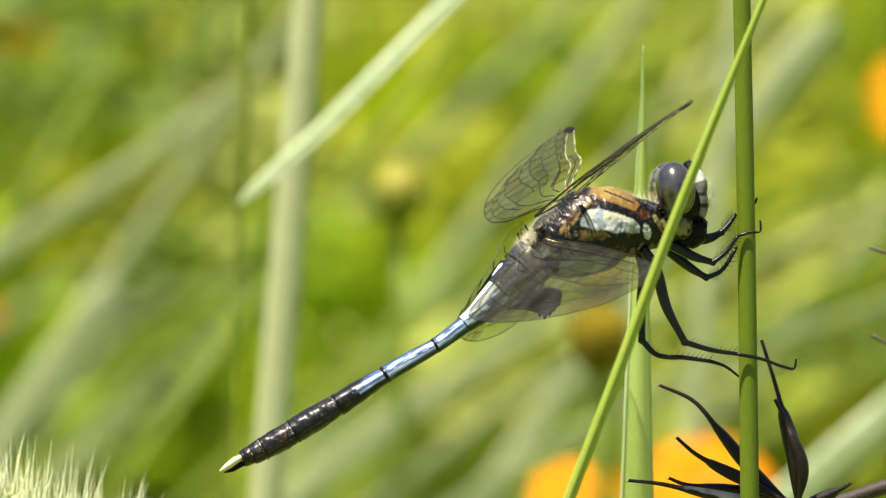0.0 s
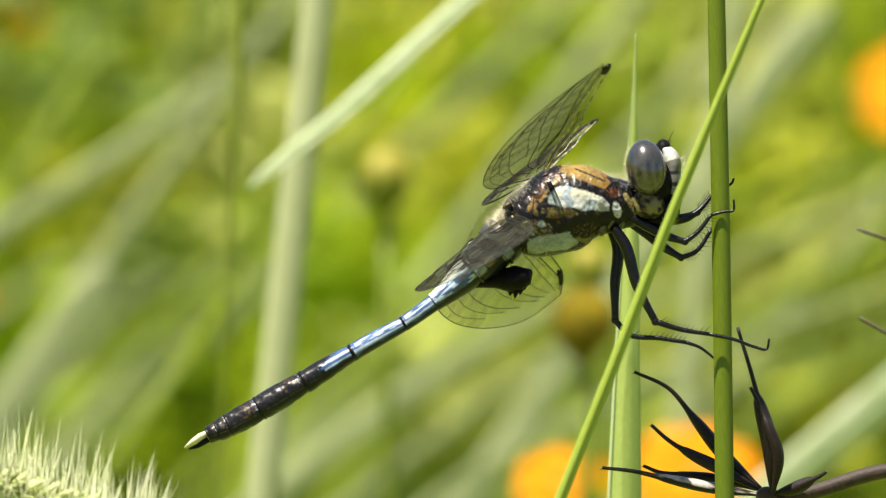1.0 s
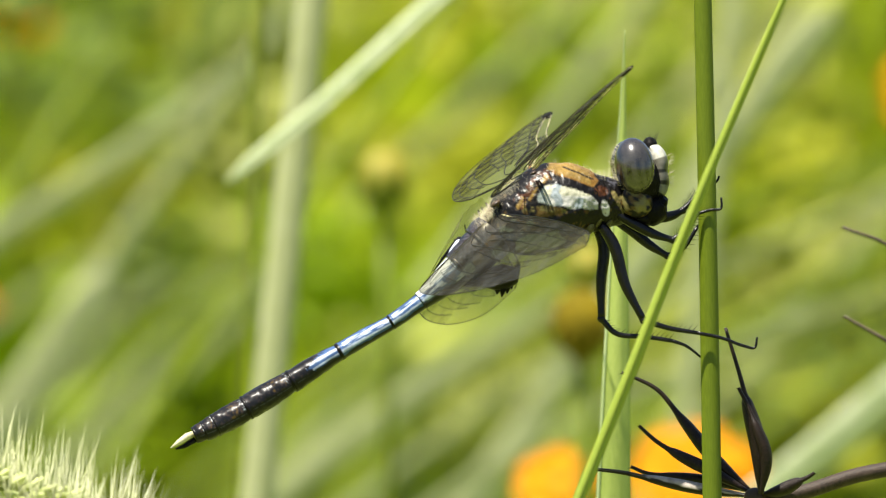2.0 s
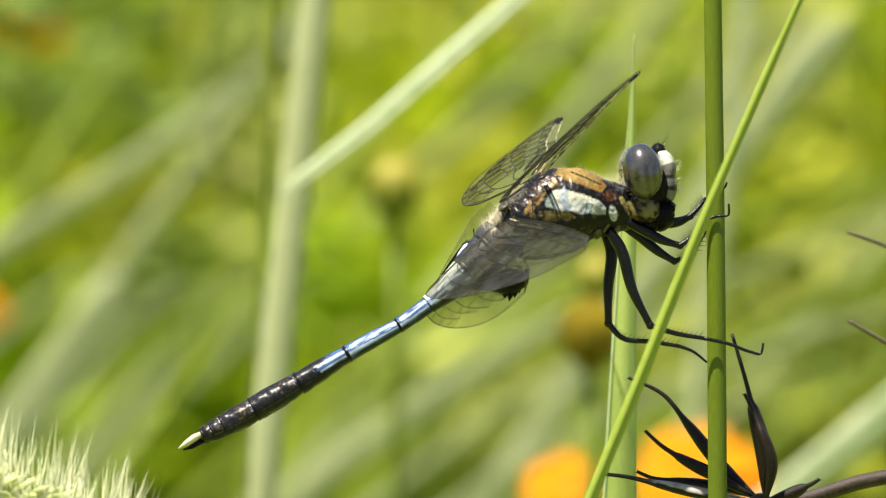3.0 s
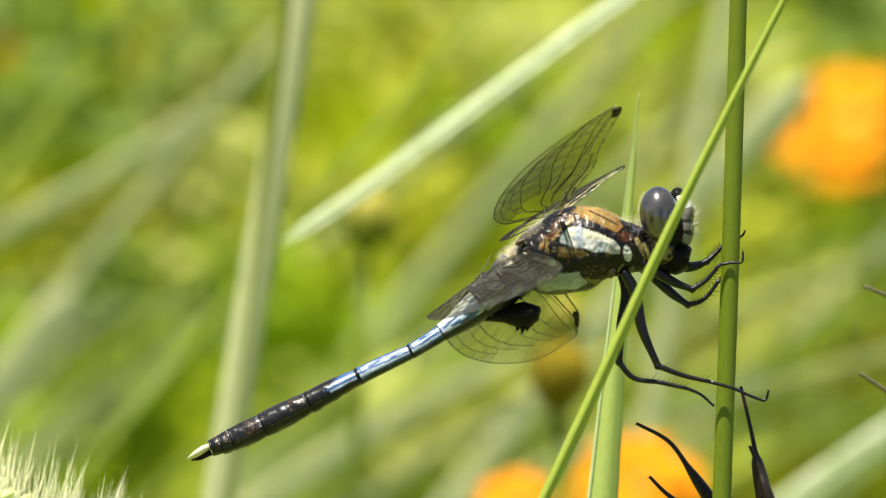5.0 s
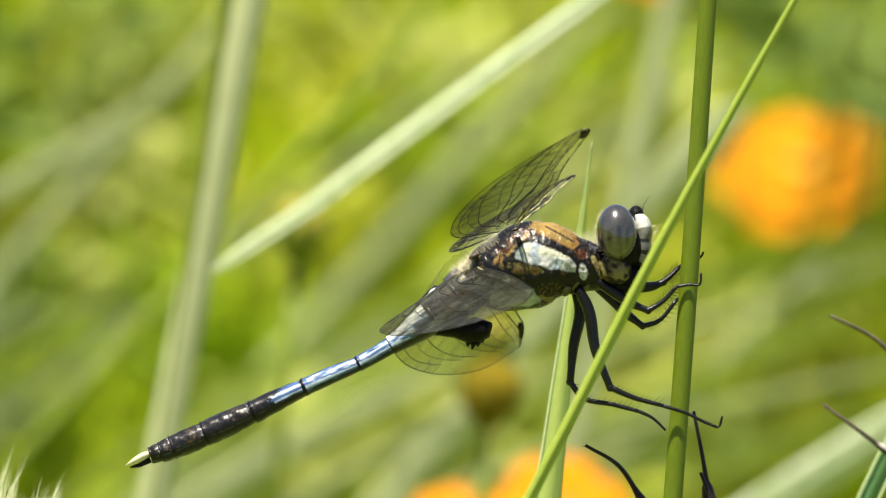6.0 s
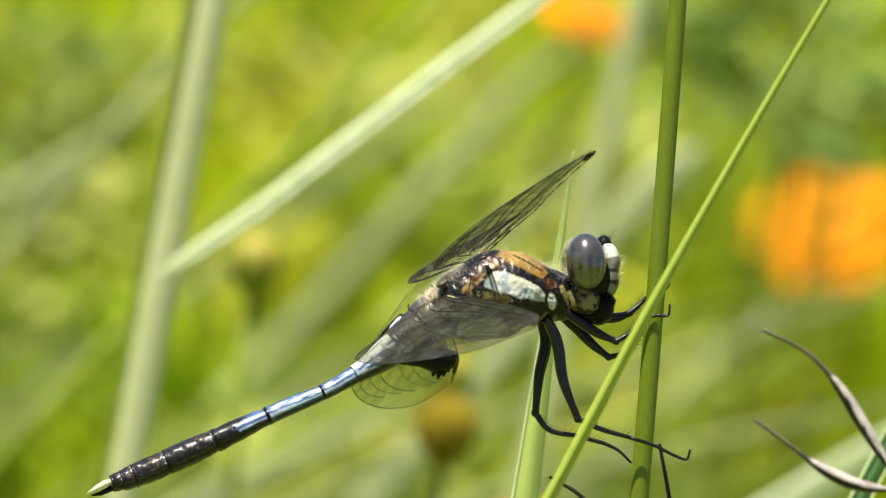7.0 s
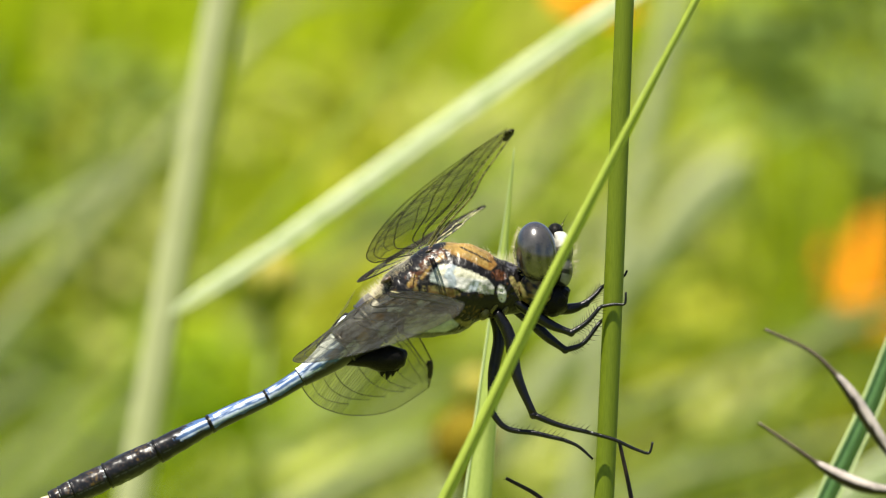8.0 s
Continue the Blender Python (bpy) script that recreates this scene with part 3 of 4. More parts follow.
def achene(root, ctrl, wide, pale=False, paler=1.0):
    """A spindle-shaped seed with a long thin beak; ctrl from its foot to its tip (x, y, z). pale: sunlit upper flank
    painted in.
    """
    pts = curve(ctrl, 8)
    n = len(pts) - 1
    prof = [max(0.22, wide / 2 * (math.sin(min(1.0, (i / n) / 0.62) * math.pi) ** 0.75 if i / n < 0.62 else 0)) if i / n < 0.56 else
            max(0.13, 0.30 - 0.25 * (i / n - 0.56)) for i in range(n + 1)]
    for i in range(2):
        prof = [prof[0]] + [(prof[k - 1] + 2 * prof[k] + prof[k + 1]) / 4 for k in range(1, n)] + [prof[-1]]
    b = Build().sweep(pts, prof, [q * 0.8 for q in prof], (0.3, 1, 0), 24)
    if pale:
        b.c = []
        for j, p in enumerate(b.v):
            i = min(j // 24, n)
            side = (Vector(p) - Vector(pts[i])).normalized()
            w = 0.15 * noise.noise(Vector(p) * 0.6)
            # sunlight put into the colour: upward side pale, the rest dark
            up = side.z * 0.8 + side.x * 0.3 - side.y * 0.25 + w
            streak = noise.noise(Vector((i * 0.16, math.atan2(side.z, side.y) * 4.0, 3)))
            b.c.append((0.016, 0.011, 0.008) if up < 0.22 or streak > 0.30 * paler else ((0.40, 0.35, 0.31) if i / n < 0.55 else (0.10, 0.08, 0.05)))
    ob = part("achene", b, HUSK if pale else SEED, root)
    b = Build()
    tip, before = Vector(pts[-1]), Vector(pts[-2])
    d = (tip - before).normalized()
    for s in (-1, 1):
        b.strip(tip - d * 0.1, tip + d * 0.25 + Vector((0.12 * s, 0.1 * s, -0.28)), 0.06)
    part("barb", b, SEEDTIP, ob)
    return ob


def seed_head():
    """A burst of dark seeds on a dry stalk."""
    ox, oz = 32.6, -23.6
    root = thing("seed_head", lay(ox, 6, oz), "burst of dark brown spindle seeds on a dry stalk", "seed head", "seed heads")
    S = [([(0.4, -1.5, -0.2), (0.3, -1.8, 3.5), (-0.9, -1.8, 8.3), (-1.4, -1.6, 10.2), (-2.9, -1.2, 15.1)], 2.0, False),
         ([(-0.6, 1, 0.2), (-3.8, 1.6, 3.0), (-6.8, 1.8, 6.6), (-9.2, 1.8, 9.4), (-12.4, 1.5, 10.9)], 1.6, False),
         ([(-0.6, 0.4, 0), (-4.4, 0.6, 2.0), (-7.6, 0.9, 3.6), (-9.2, 0.9, 4.6), (-10.8, 0.9, 6.0)], 1.5, False),
         ([(-0.6, 0.2, -0.4), (-5, 0.2, 0.2), (-9.6, 0.2, 1.1), (-12.4, 0.2, 1.7), (-15.3, 0.2, 2.0)], 1.4, True),
         ([(-0.5, 1.8, 0), (-4.5, 2.0, 1.0), (-8, 2.1, 1.4), (-10, 2.2, 1.6), (-11.5, 2.2, 2.2)], 1.2, False),
         ([(0.5, -0.6, -0.3), (2.4, -1.2, 0.2), (4.0, -1.4, 1.0), (4.8, -1.4, 1.4), (5.4, -1.4, 1.8)], 1.6, False)]
    for ctrl, wide, pale in S:
        achene(root, ctrl, wide, pale)
    achene(root, [(0.5, -2.2, -0.2), (0.9, -2.6, 3.2), (-0.2, -2.7, 6.4), (-1.0, -2.6, 8.3), (-1.7, -2.6, 9.6)], 1.5)
    part("receptacle", Build().ball((0, 0, -0.5), (1.1, 1.1, 0.9)), TAN, root, "dry brown receptacle")
    part("peduncle", Build().sweep(curve([(0.6, 0, -0.9), (4.5, 0.5, 0.0), (9.5, 1, 1.6), (20, 2, 2.5), (34, 4, -60), (40, 8, -481)], 8), 0.7, 0.7, (0, 1, 0), 12), TAN, root, "brown dry stalk")
    return root


def far_seed_head():
    ox, oz = 58.5, -12.2
    root = thing("seed_head", lay(ox, 75, oz), "curved dark seeds with sunlit upper flanks painted pale, on a dry stalk", "seed head", "seed heads")
    achene(root, [(-0.6, 0, 0.8), (-4.3, 0, 5.4), (-7.6, 0, 9.4), (-10.2, 0, 11.6), (-15.0, 0, 13.5)], 1.6, True, 3.0)
    achene(root, [(-0.4, -0.6, -0.2), (-4.8, -0.7, 0.0), (-8.6, -0.7, 1.4), (-11.4, -0.7, 3.0), (-14.8, -0.7, 4.9)], 1.6, True, 3.0)
    achene(root, [(0.6, 0, 0.6), (4.2, 0.5, 4.6), (6.0, 0.8, 8.4), (7.2, 1, 11.0), (8.0, 1, 14)], 1.5, True)
    part("receptacle", Build().ball((0, 0, 0), (1.1, 1.1, 0.9)), TAN, root, "dry brown receptacle")
    part("peduncle", Build().sweep(curve([(0, 0, -0.5), (6, 3, -90), (10, 6, -488)], 8), 0.6, 0.6, (0, 1, 0), 12), TAN, root, "brown dry stalk")
    return root


seeds = seed_head()
far_seeds = far_seed_head()


def foxtail():
    """A bristly grass spike that nods in from the side."""
    rng = random.Random(5)
    root = thing("bristle_grass", lay(-71, -50, -500), "nodding bristle grass spike with pale green bristles", "grass")
    axis = curve([(22, 0, 478.5), (31, 0, 478.6), (39, 0, 476.6), (45, 0, 473.6), (48.5, 0, 470.4)], 12)
    cul = curve([(-30, 0, 0), (-28, 0, 240), (-8, 0, 440), (22, 0, 478.5)], 8)
    part("culm", Build().sweep(cul, 0.6, 0.6), BLADE, root, "thin green culm")
    spike, hair = Build(), Build()
    for i, p in enumerate(axis):
        u = i / (len(axis) - 1)
        tan = Vector(axis[min(i + 1, len(axis) - 1)] - axis[max(i - 1, 0)]).normalized()
        for k in range(7):
            a = rng.random() * 6.283
            n = (Vector((0, 1, 0)) * math.cos(a) + tan.cross(Vector((0, 1, 0))) * math.sin(a))
            r = (1.9 if u < 0.8 else 1.9 * (1.05 - u) / 0.25)
            c = Vector(p) + n * r * (0.55 + 0.4 * rng.random()) + tan * rng.uniform(-0.5, 0.5)
            d = (n + tan * 0.9).normalized()
            spike.ball(c, (0.33, 0.33, 1.05), d.to_track_quat("Z", "Y").to_matrix(), 7, 5)
            for j in range(3 if k % 2 else 2):
                q = (n * 0.6 + Vector((rng.uniform(-.28, .28), rng.uniform(-.35, .35), rng.uniform(0.5, 1.1)))).normalized()
                hair.strip(c, c + q * rng.uniform(2.6, 7.4), 0.08, side=(0, 1, 0.2))
    part("spikelets", spike, SPIKE, root, "pale green spikelets")
    part("bristles", hair, BRISTLE, root, "fine pale bristles")
    return root


fox = foxtail()


# ---- the dragonfly ----
# Its own space is millimetres from the middle of the thorax: x to the head, y to its left flank, z up.
def du(x, z, y=0.0):
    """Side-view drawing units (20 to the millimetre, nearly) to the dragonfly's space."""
    return ((x - 1000) * 0.0525, y, (400 - z) * 0.0525)


def inside(x, z, ring):
    """Whether the place lies within a ring of side-view corners."""
    hit = False
    for (x0, z0), (x1, z1) in zip(ring, ring[1:] + ring[:1]):
        if (z0 > z) != (z1 > z) and x < x0 + (x1 - x0) * (z - z0) / (z1 - z0):
            hit = not hit
    return hit


def off_line(x, z, x0, z0, x1, z1):
    """Distance from a short line."""
    dx, dz = x1 - x0, z1 - z0
    u = max(0.0, min(1.0, ((x - x0) * dx + (z - z0) * dz) / (dx * dx + dz * dz)))
    return math.hypot(x - x0 - u * dx, z - z0 - u * dz)


SHOULDER = [(1036, 342), (1046, 331), (1086, 333), (1114, 345), (1127, 364), (1117, 374), (1097, 369), (1077, 361), (1047, 352)]
FLANK = [(1016, 392), (1032, 372), (1047, 369), (1067, 374), (1092, 381), (1112, 389), (1124, 401), (1123, 412), (1112, 416), (1096, 412), (1078, 413), (1054, 408), (1034, 408), (1017, 402)]


def thorax_tone(p):
    """Colour band of the thorax at a place on its flank."""
    x, z = p[0] / 0.0525 + 1000, 400 - p[2] / 0.0525
    w = noise.noise(Vector((x * 0.06, z * 0.06, p[1] * 0.3))) * 3.0
    speck = noise.noise(Vector((x * 0.09, z * 0.09, p[1] * 2 + 9)))
    fine = noise.noise(Vector((x * 0.25, z * 0.25, p[1] * 4)))
    if inside(x + w * 0.5, z + w * 0.5, SHOULDER) or (abs(p[1]) < 1.6 and z < 352 and 1040 < x < 1120):
        if abs(p[1]) < 0.18 or off_line(x, z + w * 0.4, 1064, 338, 1116, 361) < 1.6 + fine:
            return "black"
        return "orange" if z - 333 - (x - 1046) * 0.35 > 14 + 4 * speck or x > 1112 else "amber"
    if inside(x + w, z + w * 0.8, FLANK):
        if x < 1030 + 12 * speck:
            return "ash"
        return "chalk" if abs(x - 1052 - 8 * speck) < 7 or abs(x - 1092 - 6 * speck) < 6 and z > 394 else ("ivory" if z < 391 else "cream")
    if ((x - 1138) / 8) ** 2 + ((z - 411 - (x - 1138) * 0.6) / 14) ** 2 < 1:
        return "cream" if fine > -0.6 else "tan"
    if min(off_line(x, z, 1152, 384, 1174, 418), off_line(x, z, 1167, 392, 1198, 428)) + w * 0.5 < 4.6:
        return "olive" if fine > -0.25 else "tan"
    if ((x - 1151) / 9) ** 2 + ((z - 362) / 11) ** 2 < 1:
        return "steel" if fine > -0.1 else "black"
    if off_line(x, z, 1000, 414, 1025, 370) < 2.4 + 0.5 * w:
        return "black"
    if off_line(x, z, 1004, 398, 1034, 356) + 0.6 * w < 3.4:
        return "amber" if fine > -0.1 else "orange"
    if ((x - 989) / 9) ** 2 + ((z - 404) / 11) ** 2 < 1 + speck:
        return "amber" if fine > 0.0 else "rust"
    if off_line(x, z, 984, 400, 1030, 348) + w < 7.5:
        return "cream" if fine > 0.42 else ("rust" if speck > -0.1 else "black")
    if ((x - 1030) / 40) ** 2 + ((z - 418) / 9.0) ** 2 < 1:
        return "olive" if fine > 0.12 and z < 420 else ("brown" if speck > -0.1 else "black")
    if ((x - 1130) / 13) ** 2 + ((z - 381) / 9) ** 2 < 1:
        return "rust" if fine > -0.15 else "black"
    if ((x - 1096) / 40) ** 2 + ((z - 453) / 17) ** 2 < 1:
        return "olive" if z > 461 + 5 * speck else ("brown" if fine > 0.25 else "black")
    lean = z - 470 + (x - 1024) * 0.18 + 0.7 * w
    if ((x - 1026) / 45) ** 4 + (lean / 14) ** 4 < 1:
        return "pearl" if fine > -0.35 or x > 1030 else "ash"
    if ((x - 985) / 40) ** 2 + ((z - 448) / 18) ** 2 < 1:
        return "ash" if speck > 0.2 else ("tan" if fine > 0.2 else "umber")
    if speck > 0.52:
        return "brown" if fine > 0 else "rust"
    return "black"


def eye_tone(p):
    """Grey above, olive below, dark streaks down the middle and a dark rear rim."""
    x, z = p.x / 0.0525 + 1000, 400 - p.z / 0.0525
    h = max(0.0, min(1.0, (z - 300) / 70))
    base = [a + (c - a) * h for a, c in zip((0.038, 0.034, 0.034), (0.078, 0.070, 0.047))]
    for cx, cz, a, c in ((1193, 345, 5.0, 18), (1208, 350, 3.6, 20), (1177, 350, 4.0, 15), (1200, 372, 3.0, 10)):
        q = ((x - cx - (z - cz) * 0.12) / a) ** 2 + ((z - cz) / c) ** 2
        base = [v * (1 - 0.97 * math.exp(-q * 0.9)) for v in base]
    rim = max(0.0, min(1.0, (1169 + (z - 338) * 0.12 - x) / 7))
    low = max(0.0, min(1.0, (z - 372) / 16))
    return tuple(v * (1 - 0.8 * rim) * (1 - 0.75 * low) for v in base)


def dragonfly():
    root = thing("dragonfly", PLANE @ Matrix.Translation(Vector((11.34, 0, 2.15)) * MM),
                 "skimmer dragonfly with blue-white abdomen perched on a green stem", "dragonfly")
    # thorax
    rows = [(*du(930, 446), 0.9, 1.1), (*du(945, 446), 1.9, 2.0), (*du(970, 438), 2.7, 2.95), (*du(1005, 426), 3.2, 3.6), (*du(1045, 408), 3.3, 4.0),
            (*du(1085, 399), 3.0, 3.6), (*du(1120, 400), 2.5, 2.7), (*du(1150, 401), 1.9, 2.3), (*du(1176, 407), 1.35, 1.7), (*du(1198, 414), 0.8, 1.0)]
    pts = curve(rows, 26)
    b = Build().sweep([p[:3] for p in pts], [p[3] for p in pts], [p[4] for p in pts], (0, 1, 0), 150)
    b.c = [soften(thorax_tone, p) for p in b.v]
    for i, p in enumerate(b.v):
        b.v[i] = p + Vector((0, 1, 0)) * (0.10 * noise.noise(p * 0.9)) + Vector((0, 0, 1)) * (0.10 * noise.noise(p * 0.8 + Vector((5, 2, 1)))) + Vector((0.3, 1 if p.y > 0 else -1, 0.2)) * (0.07 * noise.noise(p * 2.4) + 0.05 * noise.noise(p * 5.0))
    thorax = part("thorax", b, CHITIN, root, "striped black, amber and cream thorax")
    rng = random.Random(11)
    hair = Build()
    for k in range(1500):
        i = rng.randrange(len(b.v))
        p = b.v[i]
        n = (p - Vector((p.x, 0, 0.6))).normalized()
        if p.z < 2.0 and p.x > -1.6 and p.z > -2.6:
            continue
        d = (n + Vector((-0.5, 0, 0.2)) + Vector((rng.uniform(-.5, .5), rng.uniform(-.5, .5), rng.uniform(-.4, .4)))).normalized()
        hair.strip(p, p + d * rng.uniform(0.3, 0.8), 0.008)
    for k in range(1500):
        p = Vector(du(rng.uniform(918, 992), 0, rng.uniform(-2.0, 2.0)))
        p.z = Vector(du(0, 430 - (p.x / 0.0525 + 1000 - 925) * 1.02)).z - 0.1 - abs(p.y) * 0.38
        d = Vector((-0.75 + rng.uniform(-.5, .5), p.y * 0.25 + rng.uniform(-.3, .3), 0.75 + rng.uniform(-.4, .4))).normalized()
        hair.strip(p, p + d * rng.uniform(0.5, 1.4), 0.012)
    part("hair", hair, HAIR, thorax, "fine pale hair")
    # wing hinges on the back
    b = Build()
    for s in (-1, 1):
        b.ball(du(1012, 350, s * 1.5), (0.35, 0.4, 0.18), Matrix.Rotation(radians(-30), 3, "Y"))
        b.ball(du(945, 405, s * 2.2), (0.5, 0.55, 0.25), Matrix.Rotation(radians(-35), 3, "Y"))
    b.sweep([du(930, 428), du(955, 402), du(985, 374), du(1018, 342)], [1.0, 1.6, 1.7, 1.2], [0.3, 0.6, 0.6, 0.3], (0, 1, 0), 14)
    part("wing_hinge", b, [HINGE], thorax, "brown wing hinges")
    # hip joints under the front of the thorax
    for x, z, y, rx, rz, lean in ((1130, 430, -1.2, 0.32, 0.8, 28), (1147, 419, -1.1, 0.26, 0.75, 38), (1160, 409, -0.8, 0.22, 0.5, 45), (1112, 446, -1.3, 0.4, 0.6, 20), (1145, 436, -0.8, 0.3, 0.7, 32),
                                 (1130, 430, 1.2, 0.32, 0.8, 28), (1147, 419, 1.1, 0.26, 0.75, 38)):
        part("coxa", Build().ball(du(x, z, y), (rx, 0.6, rz), Matrix.Rotation(radians(lean), 3, "Y"), 14, 10), COXA, thorax, "olive hip joint of a leg")
    # neck and head
    part("neck", Build().sweep([du(1150, 392), du(1168, 385), du(1185, 372)], [1.1, 0.9, 1.0], [1.3, 1.0, 1.2], (0, 1, 0), 16), BLACK, root)
    head = part("head", Build().ball(du(1205, 360), (1.9, 2.9, 2.3), None, 28, 18), BLACK, root, "black head")
    tilt = Matrix.Rotation(radians(-10), 3, "Y")
    for s in (-1, 1):
        b = Build().ball(du(1189, 337, s * 2.05), (1.84, 2.1, 2.62), tilt, 72, 48)
        b.c = [eye_tone(p) for p in b.v]
        part("compound_eye", b, EYES, head, "large glossy grey compound eye")
        b = Build().ball(du(1194, 398, s * 1.55), (1.5, 0.85, 1.55), tilt, 40, 28)
        b.c = [PIGMENT["olive" if noise.noise(p * 1.6) > 0.08 and p.z > -0.9 else ("brown" if noise.noise(p * 2.7) > 0.15 else "black")] for p in b.v]
        b.v = [p + Vector((0.3, s, 0)) * (0.18 * noise.noise(p * 1.7)) for p in b.v]
        part("eye_rear", b, CHITIN, head, "dull olive and black lobe under the eye")
        b = Build()
        for k in range(60):
            a = rng.uniform(0.6, 2.7)
            p = Vector(du(1188, 338, s * 1.75)) + tilt @ Vector((-1.72 * math.sin(a), s * rng.uniform(-0.6, 0.3), 2.6 * math.cos(a)))
            b.strip(p, p + Vector((-0.34, rng.uniform(-.1, .1), 0.12 + 0.2 * math.cos(a))), 0.02)
        part("eye_fringe", b, HAIR, head, "pale fringe behind the eye")
        part("antenna", Build().strip(du(1222, 300, s * 0.8), du(1240, 262, s * 1.5), 0.05), LEGS, head)
        part("cheek", Build().ball(du(1163, 394, s * 1.0), (0.28, 0.4, 0.45), None, 12, 8), BROWN, head, "brown spot behind the eye")
    b = Build().ball(du(1219, 302), (0.75, 1.0, 0.95))
    for k in range(16):
        d = Vector((rng.uniform(-0.5, 0.7), rng.uniform(-0.8, 0.8), rng.uniform(0.4, 1))).normalized()
        p = Vector(du(1219, 302)) + Vector((0.7 * d.x, 0.95 * d.y, 0.9 * d.z))
        b.strip(p, p + d * rng.uniform(0.25, 0.6), 0.025)
    part("vertex", b, BLACK, head, "black vertex between the eyes")
    pts = curve([(*du(1216, 300), 0.9, 0.3), (*du(1228, 310), 1.5, 0.75), (*du(1235, 328), 1.8, 0.85), (*du(1236, 345), 1.85, 0.75), (*du(1238, 360), 1.8, 0.8), (*du(1236, 378), 1.5, 0.7), (*du(1230, 390), 0.9, 0.4)], 8)
    b = Build().sweep([p[:3] for p in pts], [p[3] for p in pts], [p[4] for p in pts], (0, 1, 0), 28)
    b.c = [(0.50, 0.49, 0.42) if i < 14 else ((0.13, 0.125, 0.10) if i < 23 else ((0.03, 0.03, 0.025) if i < 26 else ((0.14, 0.135, 0.115) if i < 33 else ((0.02, 0.02, 0.02) if i < 36 else ((0.17, 0.17, 0.155) if i < 43 else (0.015, 0.014, 0.014)))))) for i in (j // 28 for j in range(len(b.v)))]
    part("face", b, CHITIN, head, "pale face, black below")
    b = Build().ball(du(1224, 412), (1.35, 1.7, 1.45), None, 32, 22).ball(du(1207, 427), (1.25, 1.4, 0.75), None, 24, 16).ball(du(1239, 401), (0.6, 1.2, 0.85), None, 20, 14)
    b.v = [p + Vector((1, 0, 0.6)) * (0.30 * noise.noise(p * 1.9) + 0.12 * noise.noise(p * 4.5)) for p in b.v]
    part("mouth", b, BLACK, head, "black mouthparts")
    b = Build()
    for k in range(70):
        a, c = rng.uniform(-1.2, 1.2), rng.uniform(-1.3, 1.3)
        p = Vector(du(1240, 345)) + Vector((0.8 * math.cos(a), 1.6 * math.sin(a), c * 1.2))
        b.strip(p, p + Vector((0.6, rng.uniform(-.2, .2), rng.uniform(-.2, .5))), 0.016)
    for k in range(150):
        p = Vector(du(rng.uniform(1118, 1172), rng.uniform(350, 372), rng.uniform(-1.2, 1.2)))
        b.strip(p, p + Vector((rng.uniform(-.5, .3), rng.uniform(-.2, .2), rng.uniform(0.5, 1.3))), 0.010)
    part("hair", b, HAIR, head, "fine pale hair")
    # abdomen, segment by segment: rear edge to front edge
    axis = [(948, 452, 2.3, 2.2), (925, 478, 2.4, 2.05), (898, 504, 2.2, 1.8), (868, 532, 1.75, 1.42), (840, 557, 1.25, 1.02), (818, 574, 1.0, 0.85),
            (790, 595, 0.9, 0.72), (765, 612, 0.92, 0.72), (724, 635, 0.98, 0.76), (683, 659, 1.05, 0.80), (640, 685, 1.2, 0.94), (600, 711, 1.28, 1.04),
            (570, 729, 1.32, 1.11), (540, 747, 1.34, 1.15), (510, 765, 1.34, 1.15), (480, 782, 1.28, 1.10), (458, 794, 1.18, 1.04), (440, 803, 1.04, 0.94), (422, 811, 0.82, 0.74)]
    line = curve([(*du(x, z), w, h) for x, z, w, h in axis], 30)
    cuts = [0, 30, 75, 150, 210, 276, 339, 418, 480, 512, 540]
    for k in range(10):
        seg = line[cuts[k]:cuts[k + 1] + 1]
        n = len(seg) - 1
        swell = [0.95 + 0.06 * math.sin(math.pi * i / n) + 0.05 * i / n + (0.05 if i >= n - 3 else 0) for i in range(n + 1)]
        b = Build().sweep([p[:3] for p in seg], [p[3] * q for p, q in zip(seg, swell)], [p[4] * q for p, q in zip(seg, swell)], (0, 1, 0), 64)
        mid = [Vector(p[:3]) for p in seg]

        def tone(i, p):
            row = min(i // 64, n)
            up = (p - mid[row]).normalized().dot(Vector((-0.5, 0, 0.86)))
            w = noise.noise(p * 1.3) * 0.25
            f = row / n
            fine = noise.noise(p * 5.0 + Vector((1, 7, 2)))
            if k < 3:
                x, z = p.x / 0.0525 + 1000 + 6 * w, 400 - p.z / 0.0525 - 6 * w
                if k < 2:
                    for cx, cz, ra, rb, c in ((899, 519, 11, 8, "chalk"), (915, 503, 10, 7, "tan"), (936, 470, 12, 6, "brown"), (947, 490, 11, 7, "ash"), (926, 484, 13, 3, "brown")):
                        if (((cx - x) * 0.70 + (z - cz) * 0.71) / ra) ** 4 + (((x - cx) * 0.71 + (z - cz) * 0.70) / rb) ** 4 < 1:
                            return c
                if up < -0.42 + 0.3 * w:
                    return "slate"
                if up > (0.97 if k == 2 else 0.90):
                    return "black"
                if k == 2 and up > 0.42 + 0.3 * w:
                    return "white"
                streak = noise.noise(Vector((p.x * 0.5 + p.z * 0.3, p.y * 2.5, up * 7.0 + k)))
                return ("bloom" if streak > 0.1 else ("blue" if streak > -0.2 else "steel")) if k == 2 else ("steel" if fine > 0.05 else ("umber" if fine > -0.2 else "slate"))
            if f > 0.96 or f < 0.03 or up + 0.3 * w > 0.90:
                return "black"
